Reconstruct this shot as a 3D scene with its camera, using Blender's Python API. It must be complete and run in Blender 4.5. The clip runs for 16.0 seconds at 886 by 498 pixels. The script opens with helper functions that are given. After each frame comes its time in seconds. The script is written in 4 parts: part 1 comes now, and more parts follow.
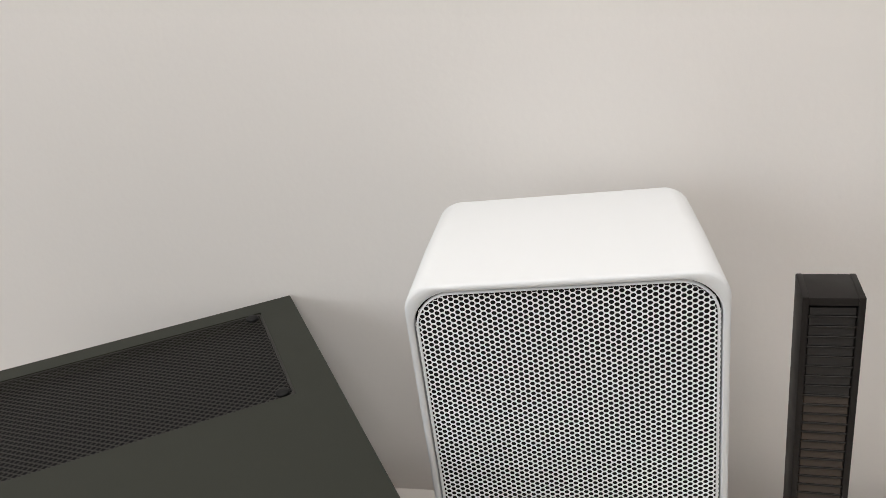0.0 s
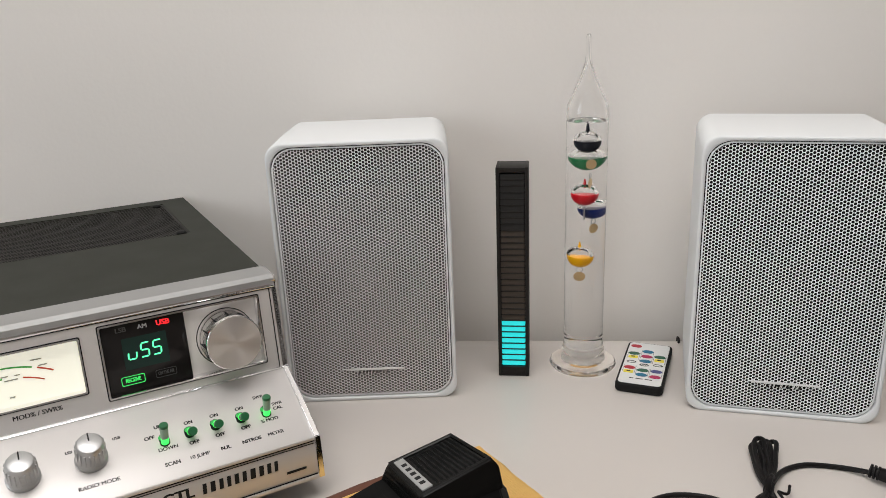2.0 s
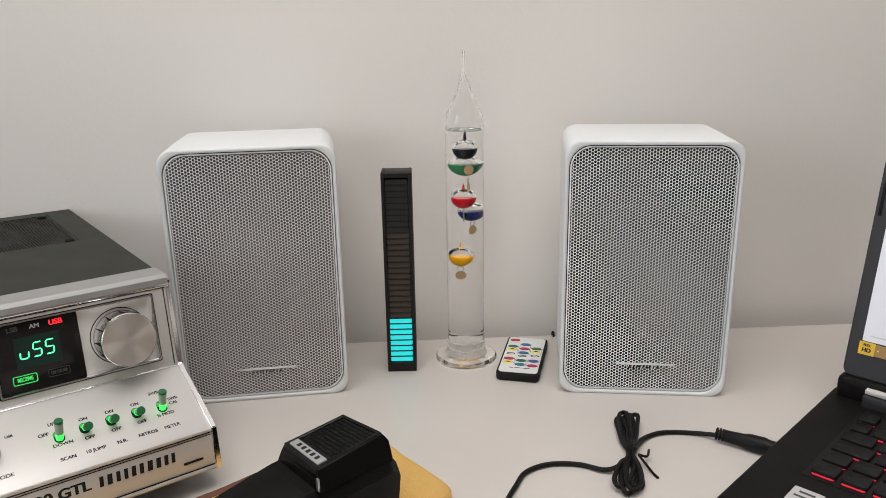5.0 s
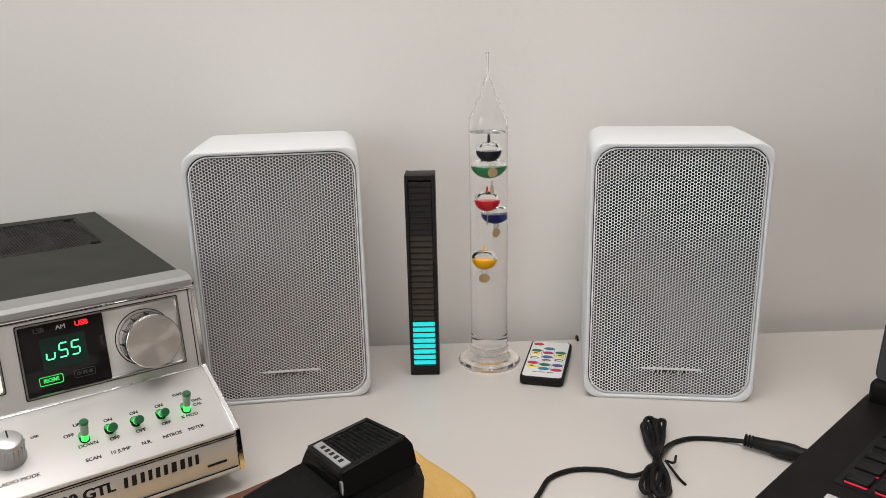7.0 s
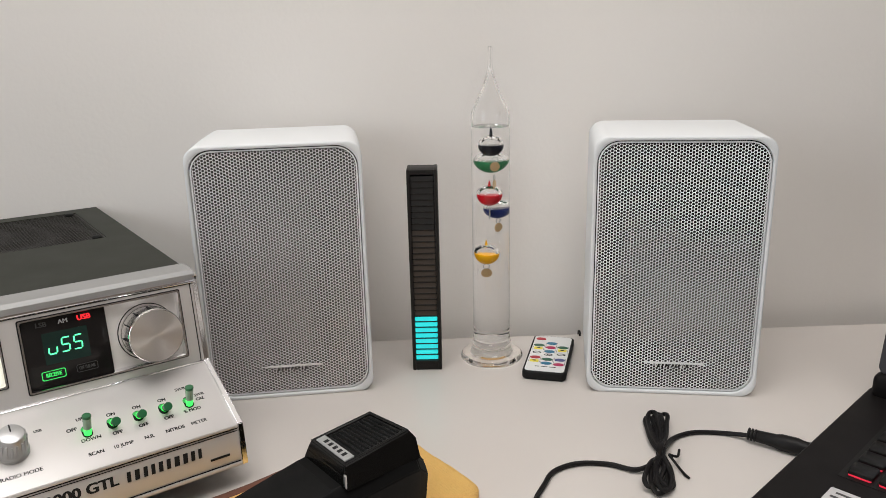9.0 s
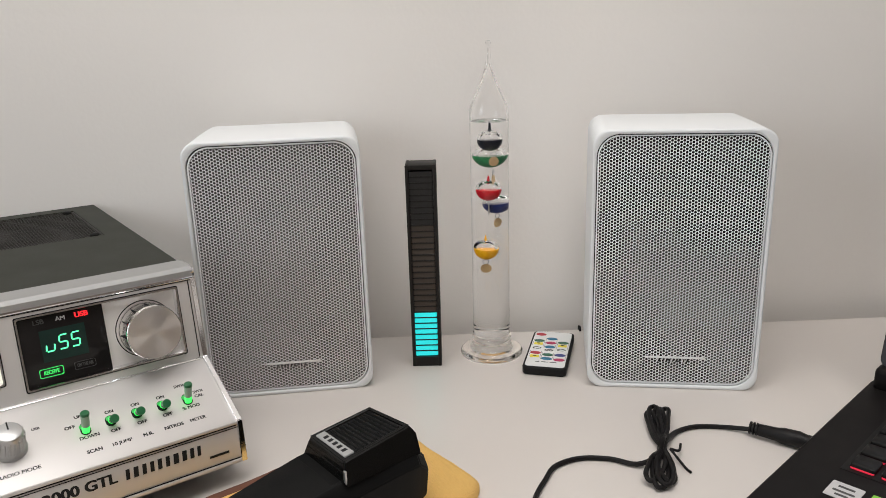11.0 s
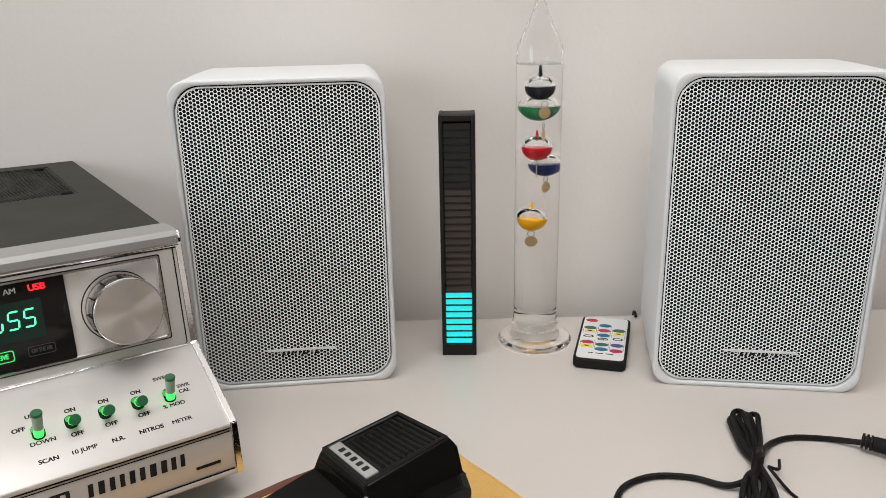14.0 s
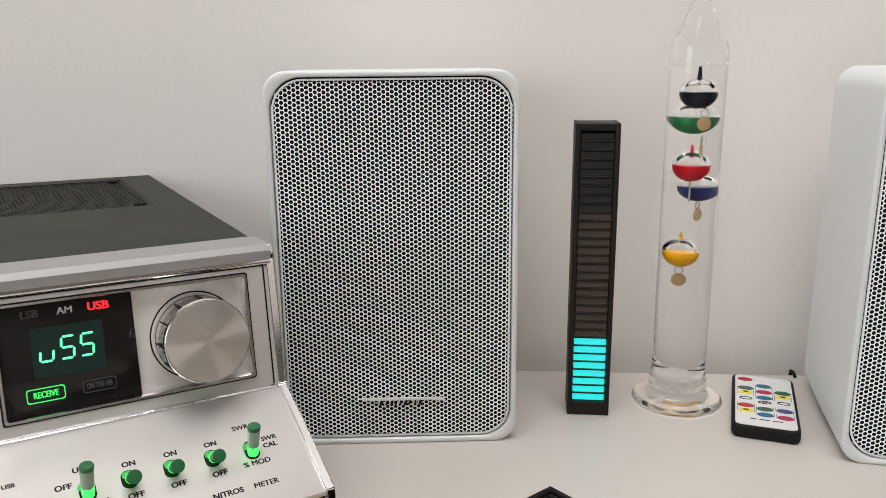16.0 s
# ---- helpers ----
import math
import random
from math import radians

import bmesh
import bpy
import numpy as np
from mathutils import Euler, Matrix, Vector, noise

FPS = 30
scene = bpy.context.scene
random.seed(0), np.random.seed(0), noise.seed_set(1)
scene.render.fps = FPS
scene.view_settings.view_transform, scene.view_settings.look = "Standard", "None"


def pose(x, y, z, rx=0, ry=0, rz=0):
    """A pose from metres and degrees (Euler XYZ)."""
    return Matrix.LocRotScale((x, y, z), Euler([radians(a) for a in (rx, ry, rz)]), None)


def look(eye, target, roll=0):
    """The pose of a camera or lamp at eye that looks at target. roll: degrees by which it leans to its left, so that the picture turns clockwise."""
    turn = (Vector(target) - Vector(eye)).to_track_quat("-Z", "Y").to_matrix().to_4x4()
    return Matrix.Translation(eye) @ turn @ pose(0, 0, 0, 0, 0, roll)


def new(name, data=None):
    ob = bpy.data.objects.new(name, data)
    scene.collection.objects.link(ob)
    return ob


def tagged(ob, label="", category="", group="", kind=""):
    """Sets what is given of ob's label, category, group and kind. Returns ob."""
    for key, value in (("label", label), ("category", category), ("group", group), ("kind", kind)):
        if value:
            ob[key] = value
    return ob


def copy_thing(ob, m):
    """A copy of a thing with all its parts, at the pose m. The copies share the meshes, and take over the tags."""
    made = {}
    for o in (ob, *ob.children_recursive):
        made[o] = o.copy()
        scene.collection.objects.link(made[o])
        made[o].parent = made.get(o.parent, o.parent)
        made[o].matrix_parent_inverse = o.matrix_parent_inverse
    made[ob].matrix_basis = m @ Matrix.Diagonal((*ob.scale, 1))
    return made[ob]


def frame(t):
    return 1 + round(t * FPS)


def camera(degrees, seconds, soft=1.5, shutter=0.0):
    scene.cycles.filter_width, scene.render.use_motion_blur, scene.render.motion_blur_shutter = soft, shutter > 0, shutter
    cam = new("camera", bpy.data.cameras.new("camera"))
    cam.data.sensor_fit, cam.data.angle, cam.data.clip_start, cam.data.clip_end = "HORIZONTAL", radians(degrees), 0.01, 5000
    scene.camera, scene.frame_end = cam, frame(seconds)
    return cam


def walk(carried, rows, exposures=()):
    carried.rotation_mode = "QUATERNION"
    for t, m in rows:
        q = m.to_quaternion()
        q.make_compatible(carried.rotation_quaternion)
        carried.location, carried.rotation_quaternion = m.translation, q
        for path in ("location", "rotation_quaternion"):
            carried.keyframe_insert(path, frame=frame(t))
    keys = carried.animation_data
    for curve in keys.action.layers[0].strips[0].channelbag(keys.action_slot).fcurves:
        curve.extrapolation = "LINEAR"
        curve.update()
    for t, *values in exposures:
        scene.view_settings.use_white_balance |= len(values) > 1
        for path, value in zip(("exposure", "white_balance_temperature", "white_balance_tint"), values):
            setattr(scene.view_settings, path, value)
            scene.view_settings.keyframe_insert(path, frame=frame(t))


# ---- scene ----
cam = camera(58.84, 16.0, soft=0.8)
PATH = [
    (0, (-0.1353, -0.3772, 1.0904), (-0.6444, 1.3906, 0.3059), -7.87),
    (0.5, (-0.1162, -0.4638, 1.0802), (-0.5801, 1.3411, 0.3540), -5.40),
    (1, (-0.0968, -0.5225, 1.0669), (-0.4281, 1.3185, 0.3591), -3.19),
    (1.5, (-0.0604, -0.5891, 1.0554), (-0.2918, 1.2804, 0.3835), -2.16),
    (2, (-0.0597, -0.6333, 1.0547), (-0.2418, 1.2523, 0.4131), -2.32),
    (2.5, (-0.0576, -0.6652, 1.0500), (-0.1155, 1.2328, 0.4221), -1.82),
    (3, (-0.0532, -0.6772, 1.0502), (0.0198, 1.2228, 0.4297), -0.88),
    (3.5, (-0.0551, -0.6805, 1.0502), (0.0641, 1.2232, 0.4488), -0.57),
    (4, (-0.0554, -0.6797, 1.0491), (0.0690, 1.2275, 0.4599), -0.69),
    (6.5, (-0.0594, -0.6737, 1.0418), (-0.0098, 1.2431, 0.4729), -1.42),
    (7, (-0.0594, -0.6736, 1.0427), (-0.0108, 1.2442, 0.4773), -1.31),
    (7.5, (-0.0610, -0.6733, 1.0408), (-0.0094, 1.2440, 0.4742), -1.18),
    (8, (-0.0614, -0.6734, 1.0412), (-0.0128, 1.2434, 0.4724), -1.28),
    (8.5, (-0.0618, -0.6728, 1.0399), (-0.0142, 1.2435, 0.4691), -1.37),
    (9, (-0.0614, -0.6732, 1.0402), (-0.0126, 1.2427, 0.4685), -1.39),
    (11.5, (-0.0612, -0.6712, 1.0366), (-0.0113, 1.2436, 0.4613), -1.77),
    (12, (-0.0620, -0.6724, 1.0375), (-0.0170, 1.2437, 0.4663), -1.38),
    (12.5, (-0.0637, -0.6718, 1.0368), (-0.0254, 1.2457, 0.4697), -1.23),
    (13, (-0.0640, -0.6745, 1.0373), (-0.0377, 1.2430, 0.4694), -1.26),
    (13.5, (-0.0701, -0.6580, 1.0272), (-0.0390, 1.2563, 0.4490), -1.51),
    (14, (-0.0774, -0.5753, 0.9997), (-0.0573, 1.3256, 0.3782), -1.11),
    (14.5, (-0.0982, -0.5009, 0.9905), (-0.1485, 1.3972, 0.3624), -0.16),
    (15, (-0.1176, -0.4836, 0.9881), (-0.2305, 1.4218, 0.3908), 0.14),
    (15.5, (-0.1201, -0.4915, 0.9750), (-0.2564, 1.4326, 0.4463), -0.22),
    (16, (-0.1180, -0.4966, 0.9612), (-0.2472, 1.4394, 0.4763), -0.54),
]
walk(cam, [(t, look(eye, target, roll)) for t, eye, target, roll in PATH],
     exposures=((0, -0.06), (0.5, 0.02), (1.0, -0.06), (1.5, -0.14), (2.0, -0.18), (2.5, 0.0), (3.0, -0.1), (3.5, -0.18), (6.5, -0.14), (13.5, -0.1), (14.5, 0.0), (15, 0.06), (15.5, -0.06), (16, -0.03)))

# ---- world and light ----
world = bpy.data.worlds.new("sky")
scene.world = world
world.use_nodes = True
wn = world.node_tree.nodes
sky = wn.new("ShaderNodeTexSky")
sky.sky_type = "NISHITA"
sky.sun_disc = False
sky.sun_elevation, sky.sun_rotation = radians(40), radians(150)
wn["Background"].inputs[1].default_value = 0.1
world.node_tree.links.new(sky.outputs[0], wn["Background"].inputs[0])

sun = new("sun", bpy.data.lights.new("sun", "SUN"))
sun.data.energy, sun.data.angle, sun.data.color = 1.0, radians(10), (1, 0.96, 0.9)
sun.matrix_world = look((2.0, 4.0, 4.5), (0, 0, 0))

WIN = (-2.20, -0.90, 0.85, 2.10)     # window in the west wall: y0, y1, z0, z1
window_light = new("window_light", bpy.data.lights.new("window_light", "AREA"))
window_light.data.shape = "RECTANGLE"
window_light.data.size, window_light.data.size_y = 1.2, 1.15
window_light.data.energy, window_light.data.color = 17, (0.93, 0.98, 1.0)
window_light.matrix_world = look((-1.83, -1.55, 1.48), (0.0, -1.55, 1.48))
ROOF = (-0.90, 0.60, -1.25, -0.15)     # assumed roof window, out of view, for the light from above: x0, x1, y0, y1
roof_light = new("roof_light", bpy.data.lights.new("roof_light", "AREA"))
roof_light.data.shape = "RECTANGLE"
roof_light.data.size, roof_light.data.size_y = 1.4, 1.0
roof_light.data.energy, roof_light.data.color = 28.5, (0.985, 0.945, 0.90)
roof_light.matrix_world = look((-0.15, -0.70, 2.53), (-0.15, -0.70, 0.0))
scene.view_settings.exposure = 0.0

# ---- materials ----
def material(name, color=(0.8, 0.8, 0.8), rough=0.5, metal=0.0, emit=None, power=0.0, coat=0.0, ior=None, trans=0.0, aniso=0.0):
    m = bpy.data.materials.new(name)
    m.use_nodes = True
    b = m.node_tree.nodes["Principled BSDF"]
    b.inputs["Base Color"].default_value = (*color, 1)
    b.inputs["Roughness"].default_value = rough
    b.inputs["Metallic"].default_value = metal
    b.inputs["Coat Weight"].default_value = coat
    b.inputs["Transmission Weight"].default_value = trans
    b.inputs["Anisotropic"].default_value = aniso
    if ior:
        b.inputs["IOR"].default_value = ior
    if emit:
        b.inputs["Emission Color"].default_value = (*emit, 1)
        b.inputs["Emission Strength"].default_value = power
    return m


def matt(m, level):
    """Less mirror-like: a lower specular level keeps dark surfaces from mirroring the room."""
    m.node_tree.nodes["Principled BSDF"].inputs["Specular IOR Level"].default_value = level
    return m


def link(m, a, b):
    m.node_tree.links.new(a, b)


def mottle(m, scale=60, amount=0.12, bump=0.1, bump_scale=400, depth=0.0004, rough_amount=0.1, fine=0.5):
    """Two scales of variation in colour and roughness, and a fine relief."""
    n = m.node_tree.nodes
    b = n["Principled BSDF"]
    co = n.new("ShaderNodeTexCoord")
    big, small = n.new("ShaderNodeTexNoise"), n.new("ShaderNodeTexNoise")
    big.inputs["Scale"].default_value, small.inputs["Scale"].default_value = scale, bump_scale
    big.inputs["Detail"].default_value, small.inputs["Detail"].default_value = 5, 3
    link(m, co.outputs["Object"], big.inputs["Vector"])
    link(m, co.outputs["Object"], small.inputs["Vector"])
    col = b.inputs["Base Color"].default_value[:]
    ramp = n.new("ShaderNodeMix")
    ramp.data_type = "RGBA"
    ramp.inputs[6].default_value = (*[c * (1 - amount) for c in col[:3]], 1)
    ramp.inputs[7].default_value = (*[min(1, c * (1 + amount)) for c in col[:3]], 1)
    mixer = n.new("ShaderNodeMath")
    mixer.operation = "MULTIPLY_ADD"
    link(m, small.outputs[0], mixer.inputs[0])
    mixer.inputs[1].default_value = fine
    half = n.new("ShaderNodeMath")
    half.operation = "MULTIPLY"
    half.inputs[1].default_value = 1 - fine
    link(m, big.outputs[0], half.inputs[0])
    link(m, half.outputs[0], mixer.inputs[2])
    link(m, mixer.outputs[0], ramp.inputs[0])
    link(m, ramp.outputs[2], b.inputs["Base Color"])
    r0 = b.inputs["Roughness"].default_value
    rr = n.new("ShaderNodeMapRange")
    rr.inputs["To Min"].default_value, rr.inputs["To Max"].default_value = max(0.02, r0 - rough_amount), min(1, r0 + rough_amount)
    link(m, big.outputs[0], rr.inputs["Value"])
    link(m, rr.outputs[0], b.inputs["Roughness"])
    if bump:
        bp = n.new("ShaderNodeBump")
        bp.inputs["Strength"].default_value, bp.inputs["Distance"].default_value = bump, depth
        link(m, small.outputs[0], bp.inputs["Height"])
        link(m, bp.outputs[0], b.inputs["Normal"])
    return m


WALL = mottle(material("wall_paint", (0.83, 0.795, 0.76), 0.85), 3, 0.025, 0.25, 260, 0.0006, 0.05, 0.3)
# dark tone for unseen walls, picked to lower fill light and darken reflections
TAUPE = mottle(material("taupe_paint", (0.28, 0.235, 0.20), 0.9), 3, 0.05, 0.1, 200)
PLAIN = mottle(material("room_paint", (0.72, 0.70, 0.67), 0.9), 3, 0.03, 0.1, 200)
FLOOR = mottle(material("floor_wood", (0.16, 0.11, 0.075), 0.5), 6, 0.25, 0.1, 90)
DESK = mottle(material("desk_laminate", (0.64, 0.595, 0.558), 0.38), 12, 0.02, 0.12, 900, 0.0001, 0.06, 0.3)
WHITE_CAB = mottle(material("white_enamel", (0.74, 0.755, 0.765), 0.42), 40, 0.02, 0.15, 1500, 0.0001, 0.06)
WHITE_MESH = mottle(material("perforated_white", (0.92, 0.935, 0.95), 0.45), 40, 0.03, 0.0)
DARK_CLOTH = mottle(material("black_grille_cloth", (0.004, 0.004, 0.004), 0.95), 300, 0.3, 0.1, 2000)
DARK_GAP = material("gap_black", (0.01, 0.01, 0.011), 0.7)
CASE = mottle(material("olive_grey_paint", (0.026, 0.028, 0.0215), 0.55), 30, 0.08, 0.15, 1800, 0.0001, 0.08, 0.4)
CASE_MESH = mottle(material("dark_vent_paint", (0.036, 0.034, 0.031), 0.45), 40, 0.1, 0.0)
PANEL = mottle(material("satin_silver_panel", (0.66, 0.635, 0.62), 0.36, 0.3), 50, 0.025, 0.1, 2500, 0.00005, 0.06, 0.4)
BEZEL = mottle(material("satin_grey_edge", (0.34, 0.34, 0.335), 0.45, 0.3), 60, 0.04, 0.1, 2000, 0.00005)
CHROME = mottle(material("chrome_trim", (0.82, 0.82, 0.83), 0.1, 1.0), 80, 0.05, 0.0, rough_amount=0.05)
ALU = mottle(material("brushed_aluminium", (0.80, 0.765, 0.745), 0.35, 0.25), 60, 0.05, 0.1, 1200, 0.0001)
KNOB_FACE = material("spun_aluminium", (0.90, 0.86, 0.83), 0.34, 1.0, aniso=0.85)
KNOB_SIDE = mottle(material("polished_aluminium", (0.80, 0.79, 0.78), 0.16, 1.0), 60, 0.05, 0.0, rough_amount=0.04)
KNOB_SILVER = mottle(material("silver_knob_plastic", (0.46, 0.46, 0.46), 0.32, 0.7), 100, 0.06, 0.1, 1500, 0.0001)
BLACK_GLOSS = mottle(material("black_display_glass", (0.016, 0.014, 0.014), 0.08, coat=0.08), 60, 0.2, 0.0, rough_amount=0.03)
LCD = material("tinted_readout", (0.012, 0.032, 0.027), 0.2)
PRINT = material("black_print", (0.02, 0.02, 0.02), 0.6)
DIM_PRINT = material("dim_grey_legend", (0.06, 0.06, 0.06), 0.5)
GREY_LEGEND = material("lit_grey_legend", (0.35, 0.35, 0.35), 0.5, emit=(0.8, 0.8, 0.8), power=0.12)
GREEN_LED = material("green_led", (0.05, 0.5, 0.25), 0.5, emit=(0.12, 1.0, 0.42), power=1.6)
GREEN_LEGEND = material("green_lit_legend", (0.05, 0.4, 0.1), 0.5, emit=(0.04, 1.0, 0.16), power=0.75)
RED_LED = material("red_led", (0.6, 0.02, 0.02), 0.5, emit=(1.0, 0.02, 0.03), power=1.3)
GREEN_TIP = material("dark_green_tip", (0.02, 0.13, 0.05), 0.3)
GREEN_GLOW = material("green_lit_lever", (0.1, 0.5, 0.15), 0.2, emit=(0.03, 1.0, 0.10), power=1.5)
GREEN_SLOT = material("green_lit_slot", (0.02, 0.2, 0.05), 0.4, emit=(0.02, 0.8, 0.10), power=0.35)
LEVER = material("pale_lever", (0.28, 0.42, 0.30), 0.2, coat=0.5)
METER_FACE = material("lit_meter_face", (0.85, 0.84, 0.7), 0.5, emit=(1.0, 0.98, 0.85), power=0.55)
METER_GREEN = material("meter_green_print", (0.10, 0.55, 0.12), 0.6)
METER_RED = material("meter_red_print", (0.65, 0.08, 0.05), 0.6)
METER_GREY = material("meter_grey_print", (0.4, 0.4, 0.36), 0.6)
RUBBER = mottle(material("black_rubber", (0.007, 0.007, 0.007), 0.6), 200, 0.2, 0.1, 900)
MIC = mottle(material("black_mic_plastic", (0.004, 0.004, 0.004), 0.5), 80, 0.2, 0.25, 2200, 0.0001)
MIC_GLOSS = mottle(material("glossy_black_plastic", (0.003, 0.003, 0.003), 0.2), 80, 0.2, 0.0, rough_amount=0.05)
BADGE = mottle(material("bright_badge", (0.80, 0.80, 0.80), 0.3, 0.1), 300, 0.04, 0.0)
PLAQUE = mottle(material("silver_plaque", (0.36, 0.36, 0.355), 0.4, 0.1), 300, 0.06, 0.0)
BAR_BLACK = mottle(material("black_anodised", (0.014, 0.012, 0.011), 0.5, 0.0), 100, 0.15, 0.1, 1800, 0.0001)
BAR_SLAT = mottle(material("smoked_slat", (0.066, 0.052, 0.043), 0.4), 100, 0.1, 0.0)
# darker copy of the slat colour, for the dark reflection on the top slats
BAR_DARK = mottle(material("dark_reflection_slat", (0.010, 0.009, 0.009), 0.35), 100, 0.15, 0.0)
BAR_LIT = material("cyan_lit_slat", (0.05, 0.3, 0.32), 0.4, emit=(0.0, 0.80, 0.80), power=0.85)
GLASS = material("clear_glass", (1, 1, 1), 0.0, trans=1.0, ior=1.38)
FOOT_GLASS = material("foot_glass", (0.90, 0.89, 0.875), 0.0, trans=1.0, ior=1.22)
AIR_GLASS = material("air_in_glass", (1, 1, 1), 0.0, trans=1.0, ior=0.74)
GOLD = mottle(material("brass_tag", (0.60, 0.42, 0.22), 0.35, 0.7), 300, 0.1, 0.0)
STEEL = material("steel_wire", (0.5, 0.5, 0.5), 0.3, 1.0)
AMBER = material("amber_tone", (0.36, 0.20, 0.05), 0.5)
LAPTOP = mottle(material("black_laptop_plastic", (0.007, 0.006, 0.006), 0.5), 40, 0.2, 0.2, 2500, 0.0001)
LAPTOP_LID = mottle(material("dark_grey_bezel", (0.035, 0.033, 0.037), 0.4), 40, 0.15, 0.15, 2500, 0.0001)
KEYCAP = mottle(material("black_keycap", (0.004, 0.004, 0.004), 0.5), 200, 0.2, 0.0)
KEY_GLOW = material("red_key_backlight", (0.4, 0.01, 0.02), 0.5, emit=(1.0, 0.04, 0.10), power=0.5)
SCREEN = material("lit_screen", (0.25, 0.25, 0.27), 0.25, emit=(0.95, 0.93, 1.0), power=0.52)
SCREEN_GREY = material("screen_grey_mark", (0.3, 0.3, 0.3), 0.3, emit=(0.6, 0.6, 0.63), power=0.42)
SCREEN_YELLOW = material("yellow_sticker", (0.80, 0.50, 0.015), 0.35)
SCREEN_OCHRE = material("ochre_sticker", (0.36, 0.20, 0.045), 0.35)
PALE_YELLOW = material("pale_yellow_print", (0.85, 0.66, 0.25), 0.4)
STICKER = mottle(material("silver_sticker", (0.6, 0.6, 0.6), 0.4, 0.3), 300, 0.05, 0.0)
STICKER_GREEN = material("green_sticker", (0.2, 0.5, 0.05), 0.5)
CABLE = mottle(material("black_cable_pvc", (0.006, 0.005, 0.005), 0.5), 200, 0.2, 0.1, 900)
REMOTE_WHITE = mottle(material("white_remote_face", (0.72, 0.72, 0.71), 0.4), 100, 0.02, 0.0)
HEM = mottle(material("brown_hem", (0.13, 0.05, 0.03), 0.8), 200, 0.25, 0.3, 1500)


def knit_material():
    m = mottle(material("ochre_knit", (0.97, 0.57, 0.175), 0.9), 40, 0.12, 0.0)
    n = m.node_tree.nodes
    co = n.new("ShaderNodeTexCoord")
    h = []
    for axis, size in (("X", 170), ("Y", 240)):
        w = n.new("ShaderNodeTexWave")
        w.wave_type, w.bands_direction = "BANDS", axis
        w.inputs["Scale"].default_value = size
        w.inputs["Distortion"].default_value = 1.2
        w.inputs["Detail Scale"].default_value = 80
        link(m, co.outputs["Object"], w.inputs["Vector"])
        h.append(w)
    mul = n.new("ShaderNodeMath")
    mul.operation = "MULTIPLY"
    link(m, h[0].outputs["Fac"], mul.inputs[0])
    link(m, h[1].outputs["Fac"], mul.inputs[1])
    bp = n.new("ShaderNodeBump")
    bp.inputs["Strength"].default_value, bp.inputs["Distance"].default_value = 0.85, 0.0009
    link(m, mul.outputs[0], bp.inputs["Height"])
    link(m, bp.outputs[0], n["Principled BSDF"].inputs["Normal"])
    return m


KNIT = knit_material()
matt(MIC, 0.13)
matt(LAPTOP, 0.12)
for m in (CASE, CASE_MESH, LAPTOP_LID, RUBBER, CABLE, KEYCAP, BAR_BLACK, BAR_SLAT):
    matt(m, 0.22)
matt(MIC_GLOSS, 0.28)
matt(DARK_GAP, 0.15)
matt(PRINT, 0.1)
matt(BLACK_GLOSS, 0.2)


def spun(m):
    n = m.node_tree.nodes
    t = n.new("ShaderNodeTangent")
    t.direction_type, t.axis = "RADIAL", "Z"
    link(m, t.outputs[0], n["Principled BSDF"].inputs["Tangent"])


spun(KNOB_FACE)


# ---- mesh helpers ----
def finish(name, bm, mat, smooth=None):
    bmesh.ops.recalc_face_normals(bm, faces=bm.faces)
    me = bpy.data.meshes.new(name)
    bm.to_mesh(me)
    bm.free()
    me.materials.append(mat)
    if smooth is not None:
        for p in me.polygons:
            p.use_smooth = True
        me.set_sharp_from_angle(angle=radians(smooth))
    return me


def part(name, bm, mat, parent, label="", smooth=40, at=None):
    ob = new(name, finish(name, bm, mat, smooth))
    ob.parent = parent
    if at is not None:
        ob.matrix_local = at
    if label:
        tagged(ob, label)
    return ob


def thing(name, m, label, category, group=""):
    ob = new(name)
    ob.empty_display_size = 0.02
    ob.matrix_world = m
    return tagged(ob, label, category, group)


def structure(name, bm, mat, label, category, smooth=None):
    return tagged(new(name, finish(name, bm, mat, smooth)), label, category, kind="structure")


def box(bm, x0, x1, y0, y1, z0, z1, bevel=0.0, seg=2, m=None):
    r = bmesh.ops.create_cube(bm, size=1.0)
    vs = r["verts"]
    for v in vs:
        v.co = Vector((x0 + (v.co.x + 0.5) * (x1 - x0), y0 + (v.co.y + 0.5) * (y1 - y0), z0 + (v.co.z + 0.5) * (z1 - z0)))
    if bevel:
        es = list({e for v in vs for e in v.link_edges})
        r = bmesh.ops.bevel(bm, geom=es, offset=bevel, segments=seg, affect="EDGES", profile=0.5)
        vs = list({v for f in r["faces"] for v in f.verts} | {v for v in vs if v.is_valid})
    if m is not None:
        bmesh.ops.transform(bm, matrix=m, verts=[v for v in vs if v.is_valid])
    return bm


def boxm(*a, **k):
    return box(bmesh.new(), *a, **k)


def loft(bm, rings, cap0=True, cap1=True, closed=True):
    rows = [[bm.verts.new(p) for p in ring] for ring in rings]
    n = len(rows[0])
    for a, b in zip(rows, rows[1:]):
        for i in range(n if closed else n - 1):
            j = (i + 1) % n
            bm.faces.new((a[i], a[j], b[j], b[i]))
    if cap0:
        bm.faces.new(rows[0])
    if cap1:
        bm.faces.new(rows[-1])
    return bm


